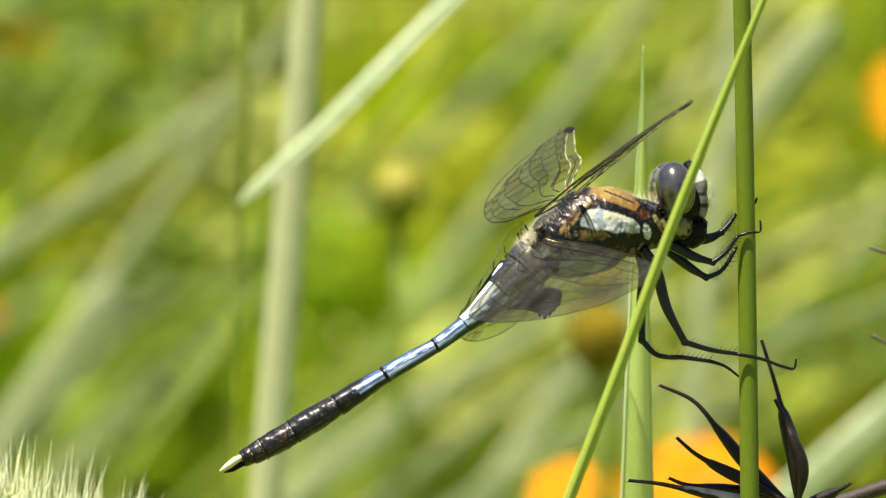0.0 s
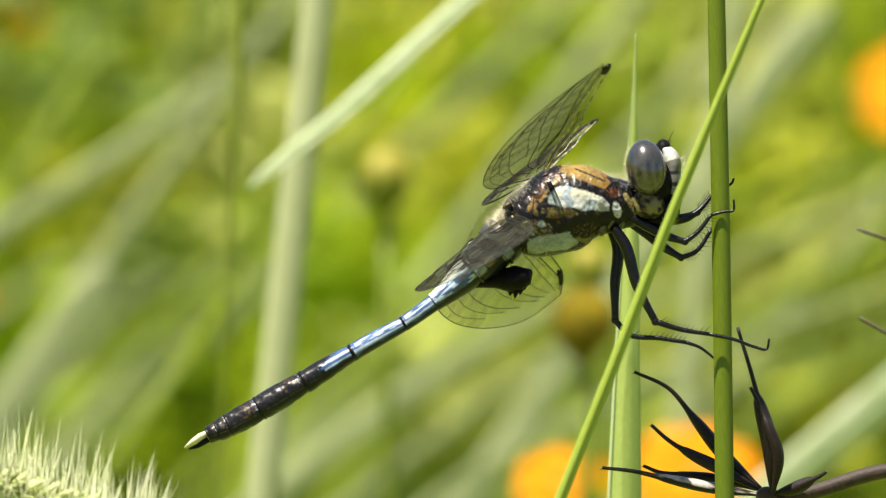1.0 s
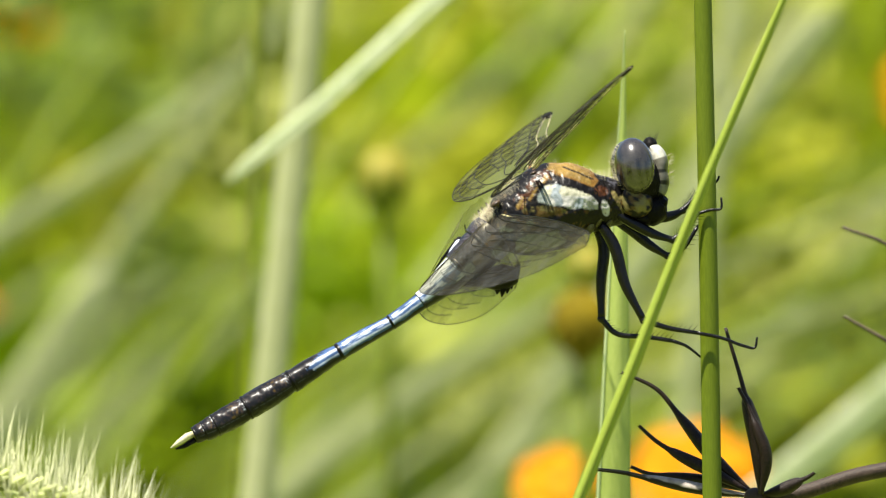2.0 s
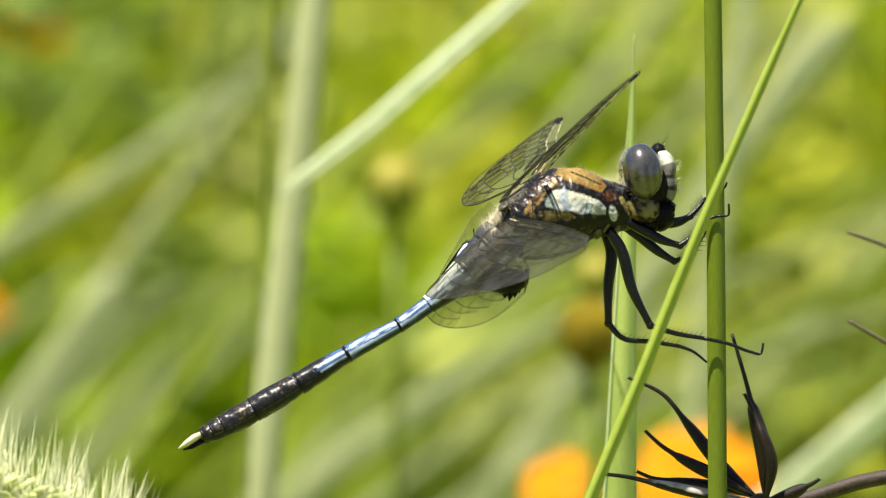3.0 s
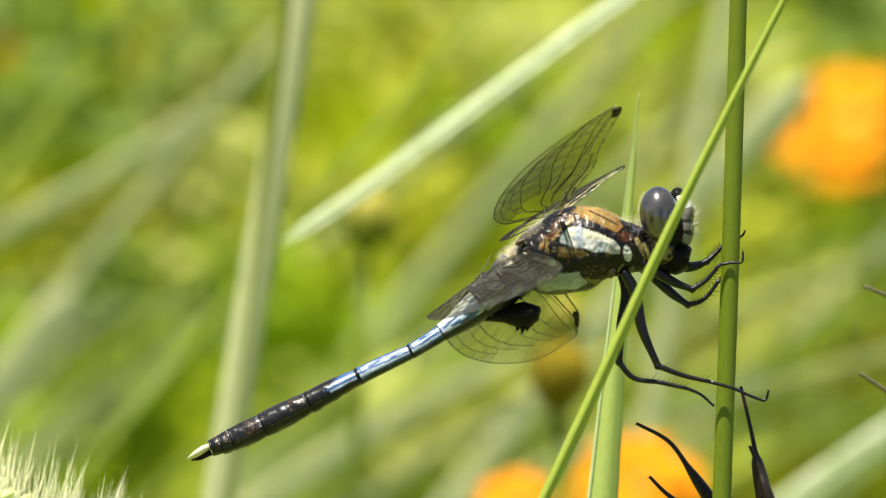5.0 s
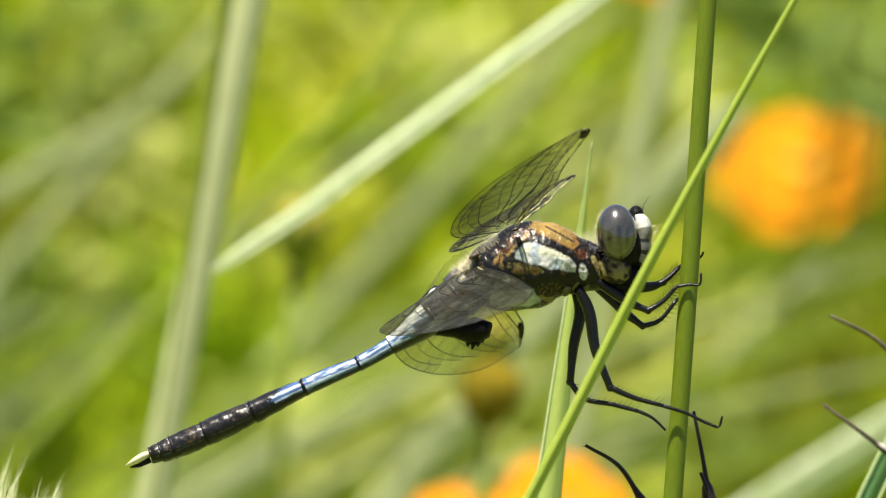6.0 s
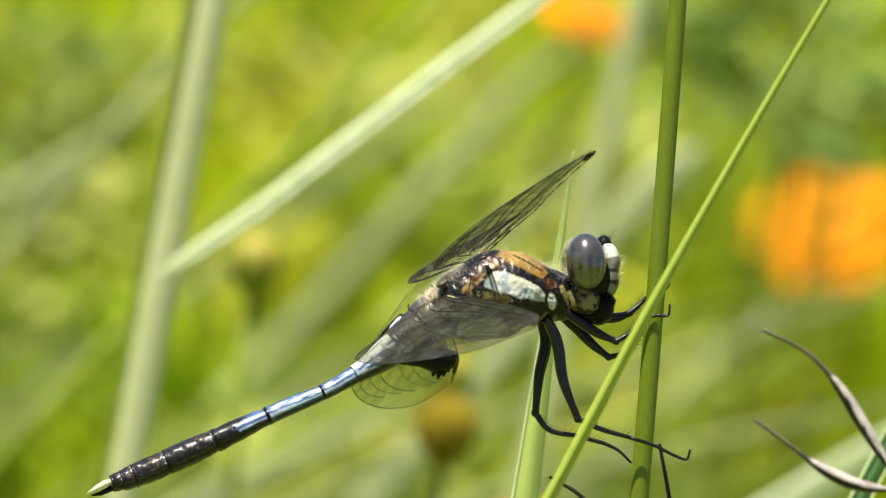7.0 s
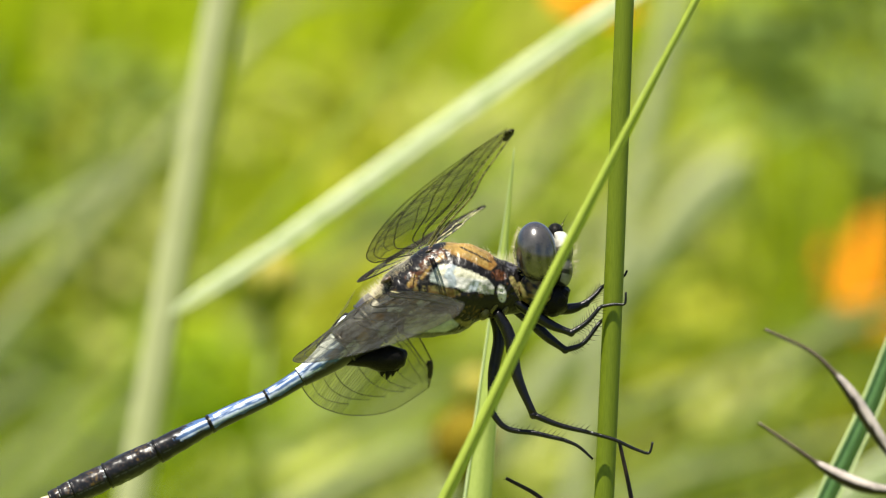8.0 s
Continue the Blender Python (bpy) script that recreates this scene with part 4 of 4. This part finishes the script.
            # up to k 5 the bloom streaks hold the flank's highlight, painted into the colour
            if k < 5:
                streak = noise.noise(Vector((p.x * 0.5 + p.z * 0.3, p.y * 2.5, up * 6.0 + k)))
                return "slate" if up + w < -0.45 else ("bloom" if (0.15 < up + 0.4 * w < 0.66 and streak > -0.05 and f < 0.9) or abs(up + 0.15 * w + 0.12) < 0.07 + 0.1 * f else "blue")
            if k == 5 and f < 0.75 and up + w > -0.3:
                edge = 0.62 - 0.5 * abs(up - 0.1)
                if f < edge + 0.25 * fine:
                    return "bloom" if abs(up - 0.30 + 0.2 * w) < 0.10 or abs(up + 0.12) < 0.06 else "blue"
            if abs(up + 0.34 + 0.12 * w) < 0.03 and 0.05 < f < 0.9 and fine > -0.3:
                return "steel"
            # glints at the segment joints, painted as chalk specks
            if f < 0.10 and up > -0.1 and fine > 0.22:
                return "chalk"
            if up > -0.2 and f < 0.42 and fine > 0.02:
                return "umber" if fine < 0.38 else "brown"
            return "umber" if fine > 0.30 and up > -0.2 else "slate"

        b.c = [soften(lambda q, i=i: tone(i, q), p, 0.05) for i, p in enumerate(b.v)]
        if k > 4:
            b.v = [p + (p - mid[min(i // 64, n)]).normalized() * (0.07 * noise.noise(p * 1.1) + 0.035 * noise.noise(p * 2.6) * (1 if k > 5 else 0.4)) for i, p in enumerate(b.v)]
        part("abdomen_segment", b, GLOSSY, root, ("blue-white bloomed segment with painted highlight streaks" if k <= 5 else "black segment") if k > 1 else "cream and black segment")
    b = Build().sweep([du(868, 545), du(900, 541), du(925, 535), du(948, 534), du(966, 530), du(980, 526), du(990, 518)], [0.3, 0.55, 0.9, 1.25, 1.2, 0.9, 0.2], [0.25, 0.35, 0.75, 1.15, 1.2, 0.9, 0.2], (0, 1, 0), 24)
    for x, z, r in ((952, 558, 0.42), (961, 562, 0.36), (970, 556, 0.32), (978, 548, 0.3)):
        b.sweep([du(x + 2, z - 16), du(x, z - 5), du(x - 1, z + 4)], [r * 1.5, r, 0.06], [r * 1.3, r * 0.8, 0.06], (0, 1, 0), 10)
    b.v = [p + Vector((1, 0.5, 1)) * (0.10 * noise.noise(p * 2.6)) for p in b.v]
    part("genital_lobe", b, BLACK, root, "dark toothed lobe under the abdomen")
    part("dorsal_ridge", Build().sweep([du(918, 459), du(906, 465), du(895, 469), du(884, 474), du(873, 487), du(862, 502)], [0.2, 0.8, 1.0, 0.9, 0.7, 0.15], [0.08, 0.36, 0.44, 0.42, 0.32, 0.06], (0, 1, 0), 14), BLOOM, root, "white bloomed ridge on the back")
    part("dorsal_keel", Build().sweep([du(902, 472), du(893, 464), du(884, 463), du(873, 476), du(860, 494), du(840, 522)], [0.1, 0.16, 0.18, 0.16, 0.14, 0.06], [0.08, 0.14, 0.16, 0.14, 0.12, 0.05], (0, 1, 0), 10), BLACK, root, "black keel on the back")
    for s in (-1, 1):
        part("anal_appendage", Build().sweep([du(426, 806, s * 0.3), du(410, 813, s * 0.42), du(396, 823, s * 0.5), du(382, 833, s * 0.5)], [0.26, 0.32, 0.26, 0.05], [0.28, 0.33, 0.26, 0.05], (0, 1, 0), 12), IVORY, root, "ivory white tail appendage")
    part("lower_appendage", Build().sweep([du(424, 818), du(405, 830), du(390, 835)], [0.5, 0.4, 0.1], [0.3, 0.22, 0.08], (0, 1, 0), 10), BLACK, root)
    # wings
    fores = {}
    for s in (1, -1):
        fores[s] = wing(root, "forewing", Vector(du(1014, 343, s * 2.8)), Vector((0.129, s * 0.971, 0.205)), Vector((-0.765, s * 0.22, -0.60)) if s < 0 else Vector((-0.81, s * 0.2, -0.51)), 41.6, 9.3,
             ((0, 0.2), (0.07, 0.45), (0.16, 0.78), (0.3, 0.97), (0.5, 1.04), (0.68, 0.98), (0.82, 0.80), (0.91, 0.58), (0.97, 0.34), (1, 0.06)), s)
    rear = ((0, 0.35), (0.06, 0.75), (0.16, 1.0), (0.34, 1.0), (0.55, 0.9), (0.75, 0.72), (0.9, 0.5), (0.97, 0.28), (1, 0.05))
    hind = wing(root, "hindwing", Vector(du(958, 424, -3.0)), Vector((0.145, -0.985, -0.075)), Vector((-0.80, 0, -0.60)), 38.0, 11.4, rear, -1)
    wing(root, "hindwing", Vector(du(930, 390, 3.0)), Vector((0.172, 0.973, -0.135)), Vector((-0.60, 0, -0.80)), 38.0, 11.0, rear, 1)
    # legs: femur, tibia, tarsus
    hinder = [("hind_leg", -1.3, [(1132, 440), (1152, 470), (1175, 545), (1207, 606)], [(1207, 606), (1250, 619), (1300, 627)], [(1300, 627), (1345, 636), (1385, 650), (1402, 653), (1407, 634)], -1.0),
         ("hind_leg", 1.2, [(1128, 440), (1139, 465), (1136, 540), (1137, 602)], [(1137, 602), (1160, 626), (1215, 633), (1262, 640)], [(1262, 640), (1285, 648), (1312, 668)], 1.2)]
    middle = [("middle_leg", -1.0, [(1160, 420), (1190, 437), (1225, 455), (1258, 465)], [(1258, 465), (1280, 448), (1303, 418)], [(1303, 418), (1325, 412), (1342, 410), (1343, 390)], -1.1),
         ("middle_leg", 0.8, [(1155, 425), (1190, 448), (1225, 475), (1252, 491)], [(1252, 491), (1275, 482), (1306, 440)], [(1306, 440), (1325, 422), (1336, 415)], 1.4)]
    front = [("front_leg", 0.9, [(1205, 416), (1235, 424), (1262, 420), (1280, 411)], [(1280, 411), (1293, 397), (1305, 381)], [(1305, 381), (1322, 368), (1341, 358), (1344, 350)], 1.5)]
    for name, y0, femur, tibia, tarsus, y1 in hinder + middle + front:
        thick = 0.86 if name == "hind_leg" else 0.78
        yy = lambda i, m, a, c: a + (c - a) * i / m
        f = curve([du(x, z, yy(i, len(femur) - 1, y0, (y0 + y1) / 2)) for i, (x, z) in enumerate(femur)], 6)
        t = curve([du(x, z, yy(i, len(tibia) - 1, (y0 + y1) / 2, y1)) for i, (x, z) in enumerate(tibia)], 6)
        a = curve([du(x, z, y1) for x, z in tarsus], 6)
        n = len(f) - 1
        leg = part(name, Build().sweep(f, [thick * (0.40 + 0.24 * math.sin(math.pi * min(1, i / n + 0.12))) for i in range(n + 1)], [thick * (0.40 + 0.24 * math.sin(math.pi * min(1, i / n + 0.12))) for i in range(n + 1)], (0, 1, 0), 12), LEGS, root, "shiny black jointed leg")
        m = len(t) - 1
        b = Build().sweep(t, [thick * (0.34 - 0.12 * i / m) for i in range(m + 1)], [thick * (0.34 - 0.12 * i / m) for i in range(m + 1)], (0, 1, 0), 10)
        b.ball(f[-1], (0.45 * thick,) * 3, None, 12, 8)
        part("tibia", b, LEGS, leg)
        for i in range(1, m):
            d = Vector(t[min(i + 1, m)] - t[i - 1]).normalized()
            up = Vector((0, 1, 0)).cross(d)
            up = up if up.z > 0 else -up
            for q in ((up, -up) if name != "hind_leg" else (up,)):
                part("spine", Build().strip(Vector(t[i]), Vector(t[i]) + (q * 0.9 + d * 0.6) * rng.uniform(0.65, 0.95), 0.065), LEGS, leg)
        if name == "hind_leg":
            for i in range(3, n, 3):
                d = Vector(f[i] - f[i - 1]).normalized()
                part("spine", Build().strip(Vector(f[i]), Vector(f[i]) + (Vector((0.8, 0, 0.1)) + d * 0.4) * 0.6, 0.04), LEGS, leg)
        k = len(a) - 1
        part("tarsus", Build().sweep(a, [thick * (0.21 - 0.09 * i / k) for i in range(k + 1)], [thick * (0.21 - 0.09 * i / k) for i in range(k + 1)], (0, 1, 0), 8), LEGS, leg)
    return root, fores[-1], fores[1], hind


def wing(root, name, foot, span, chord, length, depth, outline, s):
    """A veined, slightly cambered wing: span and chord are its two directions from its foot."""
    span = span.normalized()
    chord = (chord - span * chord.dot(span)).normalized()
    up = chord.cross(span) * s
    up = up if up.z > 0 else -up
    us, cs = zip(*[tuple(p) for p in curve(outline, 10)])

    def back(u):
        return float(np.interp(u, us, cs)) * depth

    def lead(u):
        return -0.5 * math.sin(math.pi * min(1, u * 1.05)) * 0.8 - (0.8 * math.exp(-((u - 0.34) / 0.13) ** 2) if name == "forewing" else 0) + max(0, u - 0.88) ** 1.6 * 42 * (depth / 10)

    def spot(u, c):
        """u along the span, c from the leading (0) to the trailing edge (1)."""
        a, e = lead(u), back(u)
        d = a + (max(e, a + 0.05) - a) * c
        arch = 0.45 * math.sin(math.pi * c) * (1 - 0.5 * u) + 0.10 * math.sin(c * 26) * (1 - u) - 0.8 * u * u
        return foot + span * (length * u) + chord * d + up * arch

    b = Build()
    nu, nc = 44, 16
    for i in range(nu + 1):
        for j in range(nc + 1):
            b.v.append(spot(i / nu, j / nc))
            b.g.append((i / nu, j / nc, 0))
    for i in range(nu):
        for j in range(nc):
            k = i * (nc + 1) + j
            b.f.append((k, k + 1, k + nc + 2, k + nc + 1))
            b.m.append(0)
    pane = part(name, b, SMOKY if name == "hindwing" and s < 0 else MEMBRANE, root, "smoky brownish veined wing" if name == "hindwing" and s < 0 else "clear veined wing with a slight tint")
    v = Build()
    longs = [(0.0, 0, 1, 0.095), (0.055, 0, 0.5, 0.05), (0.10, 0, 0.98, 0.08), (0.19, 0.18, 0.97, 0.035), (0.28, 0.05, 0.96, 0.05), (0.38, 0.25, 0.94, 0.035),
             (0.48, 0.04, 0.92, 0.05), (0.58, 0.25, 0.9, 0.035), (0.68, 0.03, 0.8, 0.045), (0.78, 0.14, 0.72, 0.032), (0.88, 0.05, 0.6, 0.035), (1.0, 0.0, 1, 0.045)]

    def run(c, u):
        return c if c in (0.0, 1.0) else min(0.99, c + 0.07 * math.sin(u * 5 + c * 7) * (1 if c > 0.15 else 0) + (0.05 * (1 - u) * math.sin(c * 40) if c > 0.15 else 0))

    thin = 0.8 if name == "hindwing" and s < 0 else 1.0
    if name == "hindwing" and s > 0:
        longs = [(c, max(a, 0.09), e, r) for c, a, e, r in longs]
    for c, a, e, r in longs:
        pts = [spot(a + (e - a) * i / 30, run(c, a + (e - a) * i / 30)) for i in range(31)]
        taper = [r * thin * (1.15 - 0.5 * i / 30) for i in range(31)]
        v.sweep(pts, taper, taper, up, 5, slot=1 if c in (0.0, 0.10) and name == "forewing" else 0)
    for (c0, a0, e0, r0), (c1, a1, e1, r1) in zip(longs, longs[1:]):
        step = 0.72 / length
        u = max(a0, a1) + step
        while u < min(e0, e1):
            du = step * 0.25 * math.sin(u * 91 + c0 * 50)
            v.sweep([spot(u, run(c0, u)), spot(min(0.995, u + du), run(c1, min(0.995, u + du)))], 0.021, 0.021, up, 3, cap=False)
            u += step * (1 + 0.35 * math.sin(u * 57 + c1 * 31))
    part("vein_network", v, [VEIN, VEINPALE], pane, "dark network of veins")
    st = Build().sweep([spot(u, 0.05) for u in (0.865, 0.875, 0.91, 0.945, 0.955)], [q * (1 if name == "forewing" else 0.62) for q in (0.25, 0.48, 0.5, 0.48, 0.25)], 0.18, chord, 10)
    if name == "forewing" or s > 0:
        part("pterostigma", st, SPOT, pane, "black wing spot")
    if (name == "forewing") == (s > 0):
        base = Build().sweep([spot(u, 0.04) for u in (0, 0.03, 0.08, 0.14)], [0.04, 0.11, 0.10, 0.04], [0.04, 0.09, 0.08, 0.04], chord, 8)
        part("wing_root", base, VEINPALE if name == "hindwing" else AMBER, pane, "pale stiff wing base" if name == "hindwing" else "amber stiff wing base")
    return pane


fly, near_forewing, far_forewing, near_hindwing = dragonfly()
cam.data.dof.use_dof = True
cam.data.dof.focus_object = fly
cam.data.dof.aperture_fstop = 88


# ---- what moves ----
def motions():
    # the dragonfly turns about its stem: seconds, yaw, roll
    turn = [(0.0, 7.2, -1.2), (0.2, 6.8, -1.2), (0.3, 5.8, -1.6), (0.4, 4.3, -2.2), (0.5, 2.4, -2.6), (0.6, 1.2, -2.6), (0.7, 2.2, -2.6), (0.8, 4.2, -2.3), (0.9, 2.7, -2.7),
            (1.0, 0.3, -3.0), (1.1, 0.6, -2.9), (1.2, 1.4, -2.7), (1.3, 3.0, -2.4), (1.5, 4.0, -2.4), (1.7, 4.6, -2.4), (2.8, 5.0, -2.4), (3.0, 4.6, -2.4), (3.3, 3.2, -2.4), (3.5, 2.1, -2.4), (3.8, 0.6, -2.8),
            (3.9, -0.5, -3.2), (4.0, -7.9, -4.9), (4.1, -3.0, -3.6), (4.2, -3.0, -3.3), (5.3, -1.0, -3.1), (5.4, -4.7, -3.6), (5.5, -2.1, -3.2), (6.0, -0.4, -2.3), (6.5, 1.1, -3.2), (6.7, 1.0, -3.2),
            (7.0, 4.0, -3.5), (7.3, 5.2, -2.6), (7.5, 5.0, -2.4), (7.7, 3.2, -2.8), (8.0, 1.2, -3.8)]
    stem = Vector((28.2, 0, 0)) * MM
    mid = Vector((11.34, 0, 2.15)) * MM
    nod = [(0, 0), (3.5, 0), (5.5, 0), (6.5, 0), (7.3, -0.2), (8.0, -0.45)]
    walk(fly, [(t, PLANE @ Matrix.Translation(stem) @ pose(0, 0, 0, 0, float(np.interp(t, *zip(*nod))), yaw) @ Matrix.Translation(mid - stem) @ pose(0, 0, 0, roll)) for t, yaw, roll in turn])

    # the near wings twist a little on their roots: seconds, degrees
    twist = [(0, -5), (0.2, -4), (0.5, 1), (0.9, -3), (1.0, -7), (1.1, -5), (1.3, -1), (1.5, 0), (2.8, 2), (3.0, 2), (3.5, 0), (3.8, -2), (3.9, -4), (4.0, -15), (4.1, -8), (4.2, -7), (5.3, -8), (5.4, -10), (5.5, -9), (6.0, -8),
             (6.5, -8), (7.0, -4), (7.5, -1), (8.0, -5)]
    foot = Vector(du(1014, 343, -2.8)) * MM
    walk(near_forewing, [(t, Matrix.Translation(foot) @ Matrix.Rotation(radians(a), 4, Vector((0.129, -0.971, 0.205))) @ Matrix.Translation(-foot)) for t, a in twist])
    foot = Vector(du(1014, 343, 2.8)) * MM
    walk(far_forewing, [(t, Matrix.Translation(foot) @ pose(0, 0, 0, 0, 0, a) @ Matrix.Translation(-foot)) for t, a in ((0, 0), (4.2, 0), (6.5, 0), (7.0, -3), (7.3, -5), (7.5, -5.3), (7.7, -3), (8.0, -0.5))])
    # the near hindwing also swings back now and then: seconds, twist, swing
    foot = Vector(du(958, 424, -3.0)) * MM
    beat = [(0, 0, 0), (0.4, 0.2, -1), (0.8, -0.5, -4), (1.0, -1.7, -6.5), (1.2, -0.8, -4), (1.5, 0, -1), (2.8, 0.5, -1.2), (3.0, 0.5, -1.9), (3.5, 0, -3.3), (3.8, -0.5, -4), (4.0, -3.7, -6), (4.2, -1.8, -4), (5.3, -2, -2),
            (5.5, -2.2, -1.5), (6.0, -2, -1), (6.5, -2, -0.5), (7.0, -1, 0), (7.5, -0.2, 0), (8.0, -1.2, 0)]
    walk(near_hindwing, [(t, Matrix.Translation(foot) @ pose(0, 0, 0, 0, 0, c) @ Matrix.Rotation(radians(a), 4, Vector((0.145, -0.985, -0.075))) @ Matrix.Translation(-foot)) for t, a, c in beat])

    def sway(ob, rows):
        rest = ob.matrix_world.copy()
        walk(ob, [(t, rest @ pose(0, 0, 0, 0, a, 0)) for t, a in rows])

    sway(slanting, [(0, 0), (0.5, 0.13), (1, 0.27), (1.5, 0.3), (1.6, 0.5), (1.7, 0.6), (2.8, 0.5), (3, 0.62), (3.1, 0.36), (3.3, 0.1), (3.5, 0.17), (4, -0.10), (4.2, -0.10), (5.3, 0.06), (5.5, 0.09), (6, 0.24), (6.5, 0.11), (7, 0.56), (7.5, 0.54), (8, 0.14)])
    rest = keeled.matrix_world.copy()
    walk(keeled, [(t, rest @ Matrix.Translation((0, 0, z * MM)) @ pose(0, 0, 0, 0, a, 0)) for t, a, z in (
        (0, 0, 0), (0.5, 0.16, -0.4), (1, 0.17, -0.8), (1.5, 0.18, -0.8), (3, 0.19, -0.5), (3.5, 0.09, -1.3), (4, 0.17, -1.4), (5.5, -0.05, -3.0), (6, -0.02, -5.2), (6.5, -0.03, -5.0), (7, 0.1, -3.2), (7.5, 0.12, -3.0), (8, -0.03, -4.2))])

    def swing(ob, x, z, rows):
        """Shift and turn in the leaning plane about the place (x, z): seconds, across, up, degrees."""
        rest = PLANE.inverted() @ ob.matrix_world
        walk(ob, [(t, PLANE @ pose((x + u) * MM, 0, (z + w) * MM, 0, a, 0) @ pose(-x * MM, 0, -z * MM) @ rest) for t, u, w, a in rows])

    swing(perch, 28.2, 0, [(0, 0, 0, 0.8), (0.7, 0, 0, 0.4), (1.5, 0, 0, 0.2), (3.5, 0.1, 0, 0.3), (4.2, 0.1, 0, -0.1), (5.5, 0.1, 0, -0.7), (6, 0.2, 0, -0.5), (7, 0, 0, -0.7), (8, 0.2, 0, -1.0)])
    swing(pale_culm, -18.75, 0, [(0, 0, 0, 0), (0.5, 1.2, 0, 0.3), (1, 2.8, 0, 1.0), (1.5, 3.1, 0, 1.0), (3, 2.0, 0, 0.6), (3.5, 2.3, 0, 0.5), (4, 1.4, 0, 0.4), (5.5, -0.6, 0, 0.1), (6, 0.3, 0, -0.2), (6.5, -0.2, 0, -1.5), (7, 0.7, 0, -1.5), (7.5, 2.6, 0, -0.3), (8, 2.8, 0, -0.2)])
    swing(thin_culm, -25.4, 21.2, [(0, 1.5, 0, 0), (0.5, 0, 0, 0), (1, 3, 0, 0.3), (1.5, 4.8, 0, 0.3), (3, 6.1, 0, 0), (3.5, 5.4, 0, 0), (4, 7.6, 0, 0.3), (5.5, 6.5, 0, 0), (6.5, 4.3, 0, 0), (7.5, 9.4, 0, 3.5), (8, 13.3, 0, 3.5)])
    swing(drooping, -22.3, 6.2, [(0, 0, 0, 0), (0.5, -0.7, 1.4, 0), (1, 3.5, -0.5, 2.6), (1.5, 0.3, 0.4, 2.0), (3, 6.9, -0.7, 3.2), (3.5, 4.5, -2.1, 2.9), (4, 8.1, -2.9, 3.4), (5.5, 6.8, -3.6, 4.0), (6, 7.0, -6.2, 2.1), (6.5, 3.1, 0.5, 2.3), (7, 5.3, -3.6, 1.0), (7.5, 9.8, -2.2, 3.2), (8, 9.2, -5.8, 4.2)])

    def drift(ob, rows):
        rest = ob.matrix_basis.copy()
        walk(ob, [(t, PLANE @ Matrix.Translation(Vector((x, 0, z)) * MM) @ PLANE.inverted() @ rest) for t, x, z in rows])

    drift(seeds, [(0, 0, 0), (0.5, 0.1, -0.1), (1, 0.2, -0.6), (3, 0.3, -0.8), (3.5, 0.1, -0.6), (4, 0.4, -0.9), (5.5, 0.5, -1.5), (6.5, 0.5, -1.4), (8, 0.3, -1.6)])
    drift(far_seeds, [(0, -1.9, -1.1), (0.5, -1.6, -0.7), (1, -0.8, -1.1), (1.5, -1.1, -1.1), (3, -1.4, -0.8), (3.5, -2.7, -0.4), (4, -1.9, -0.4), (5.5, 0.3, -0.8), (6, 0.7, -0.8), (6.5, -0.7, -0.1), (7, -2.8, 0.7), (7.5, -0.3, 0.5), (8, 0, 0)])
    drift(first, [(0, 19, -7), (1, 16, -7), (1.7, 20, -6), (3.5, 22, -3.2), (4.2, 24.3, 3.1), (5.3, -1.3, 3.7), (5.5, 2.9, 1.9), (6, 9.2, 0.4), (6.5, 16.2, 0.1), (7, 28.5, -0.1), (7.5, 32, -1.1), (8, 27, -6.2)])
    drift(blooms[0], [(0, 0, 0), (3.5, -0.4, 1.8), (5.5, 0.7, 5.1), (6, 2.2, 5.4), (6.5, -1, 5.9), (8, -6, 6)])
    drift(blooms[1], [(0, 0, 0), (3.5, -1, 3.1), (5.5, -2.3, 8.5), (6, -2.3, 8), (6.5, 1, 7.3), (8, -6, 5)])
    drift(blooms[2], [(0, 0, 0), (5.5, 4, 0), (6.5, 4, 0), (7, 1.9, -1.3), (7.5, -2, 1.2), (8, -5, 3.5)])
    drift(side, [(0, 3.5, 0), (4.2, 3.0, 0), (5.3, 1.6, 0), (6, 0.3, 0), (6.5, 2.2, 0), (7, 1.1, 0), (7.5, 1.6, 0), (8, 0, 0)])
    drift(fox, [(0, -1.6, -2.4), (0.5, 1.4, -2.3), (1, 2.2, -2.6), (1.5, 2.4, -2.2), (3, 0.8, -2.4), (3.5, -0.2, -3.9), (4, -0.6, -3.7), (5.5, -1.0, -3.9), (8, -1.5, -4.2)])


motions()
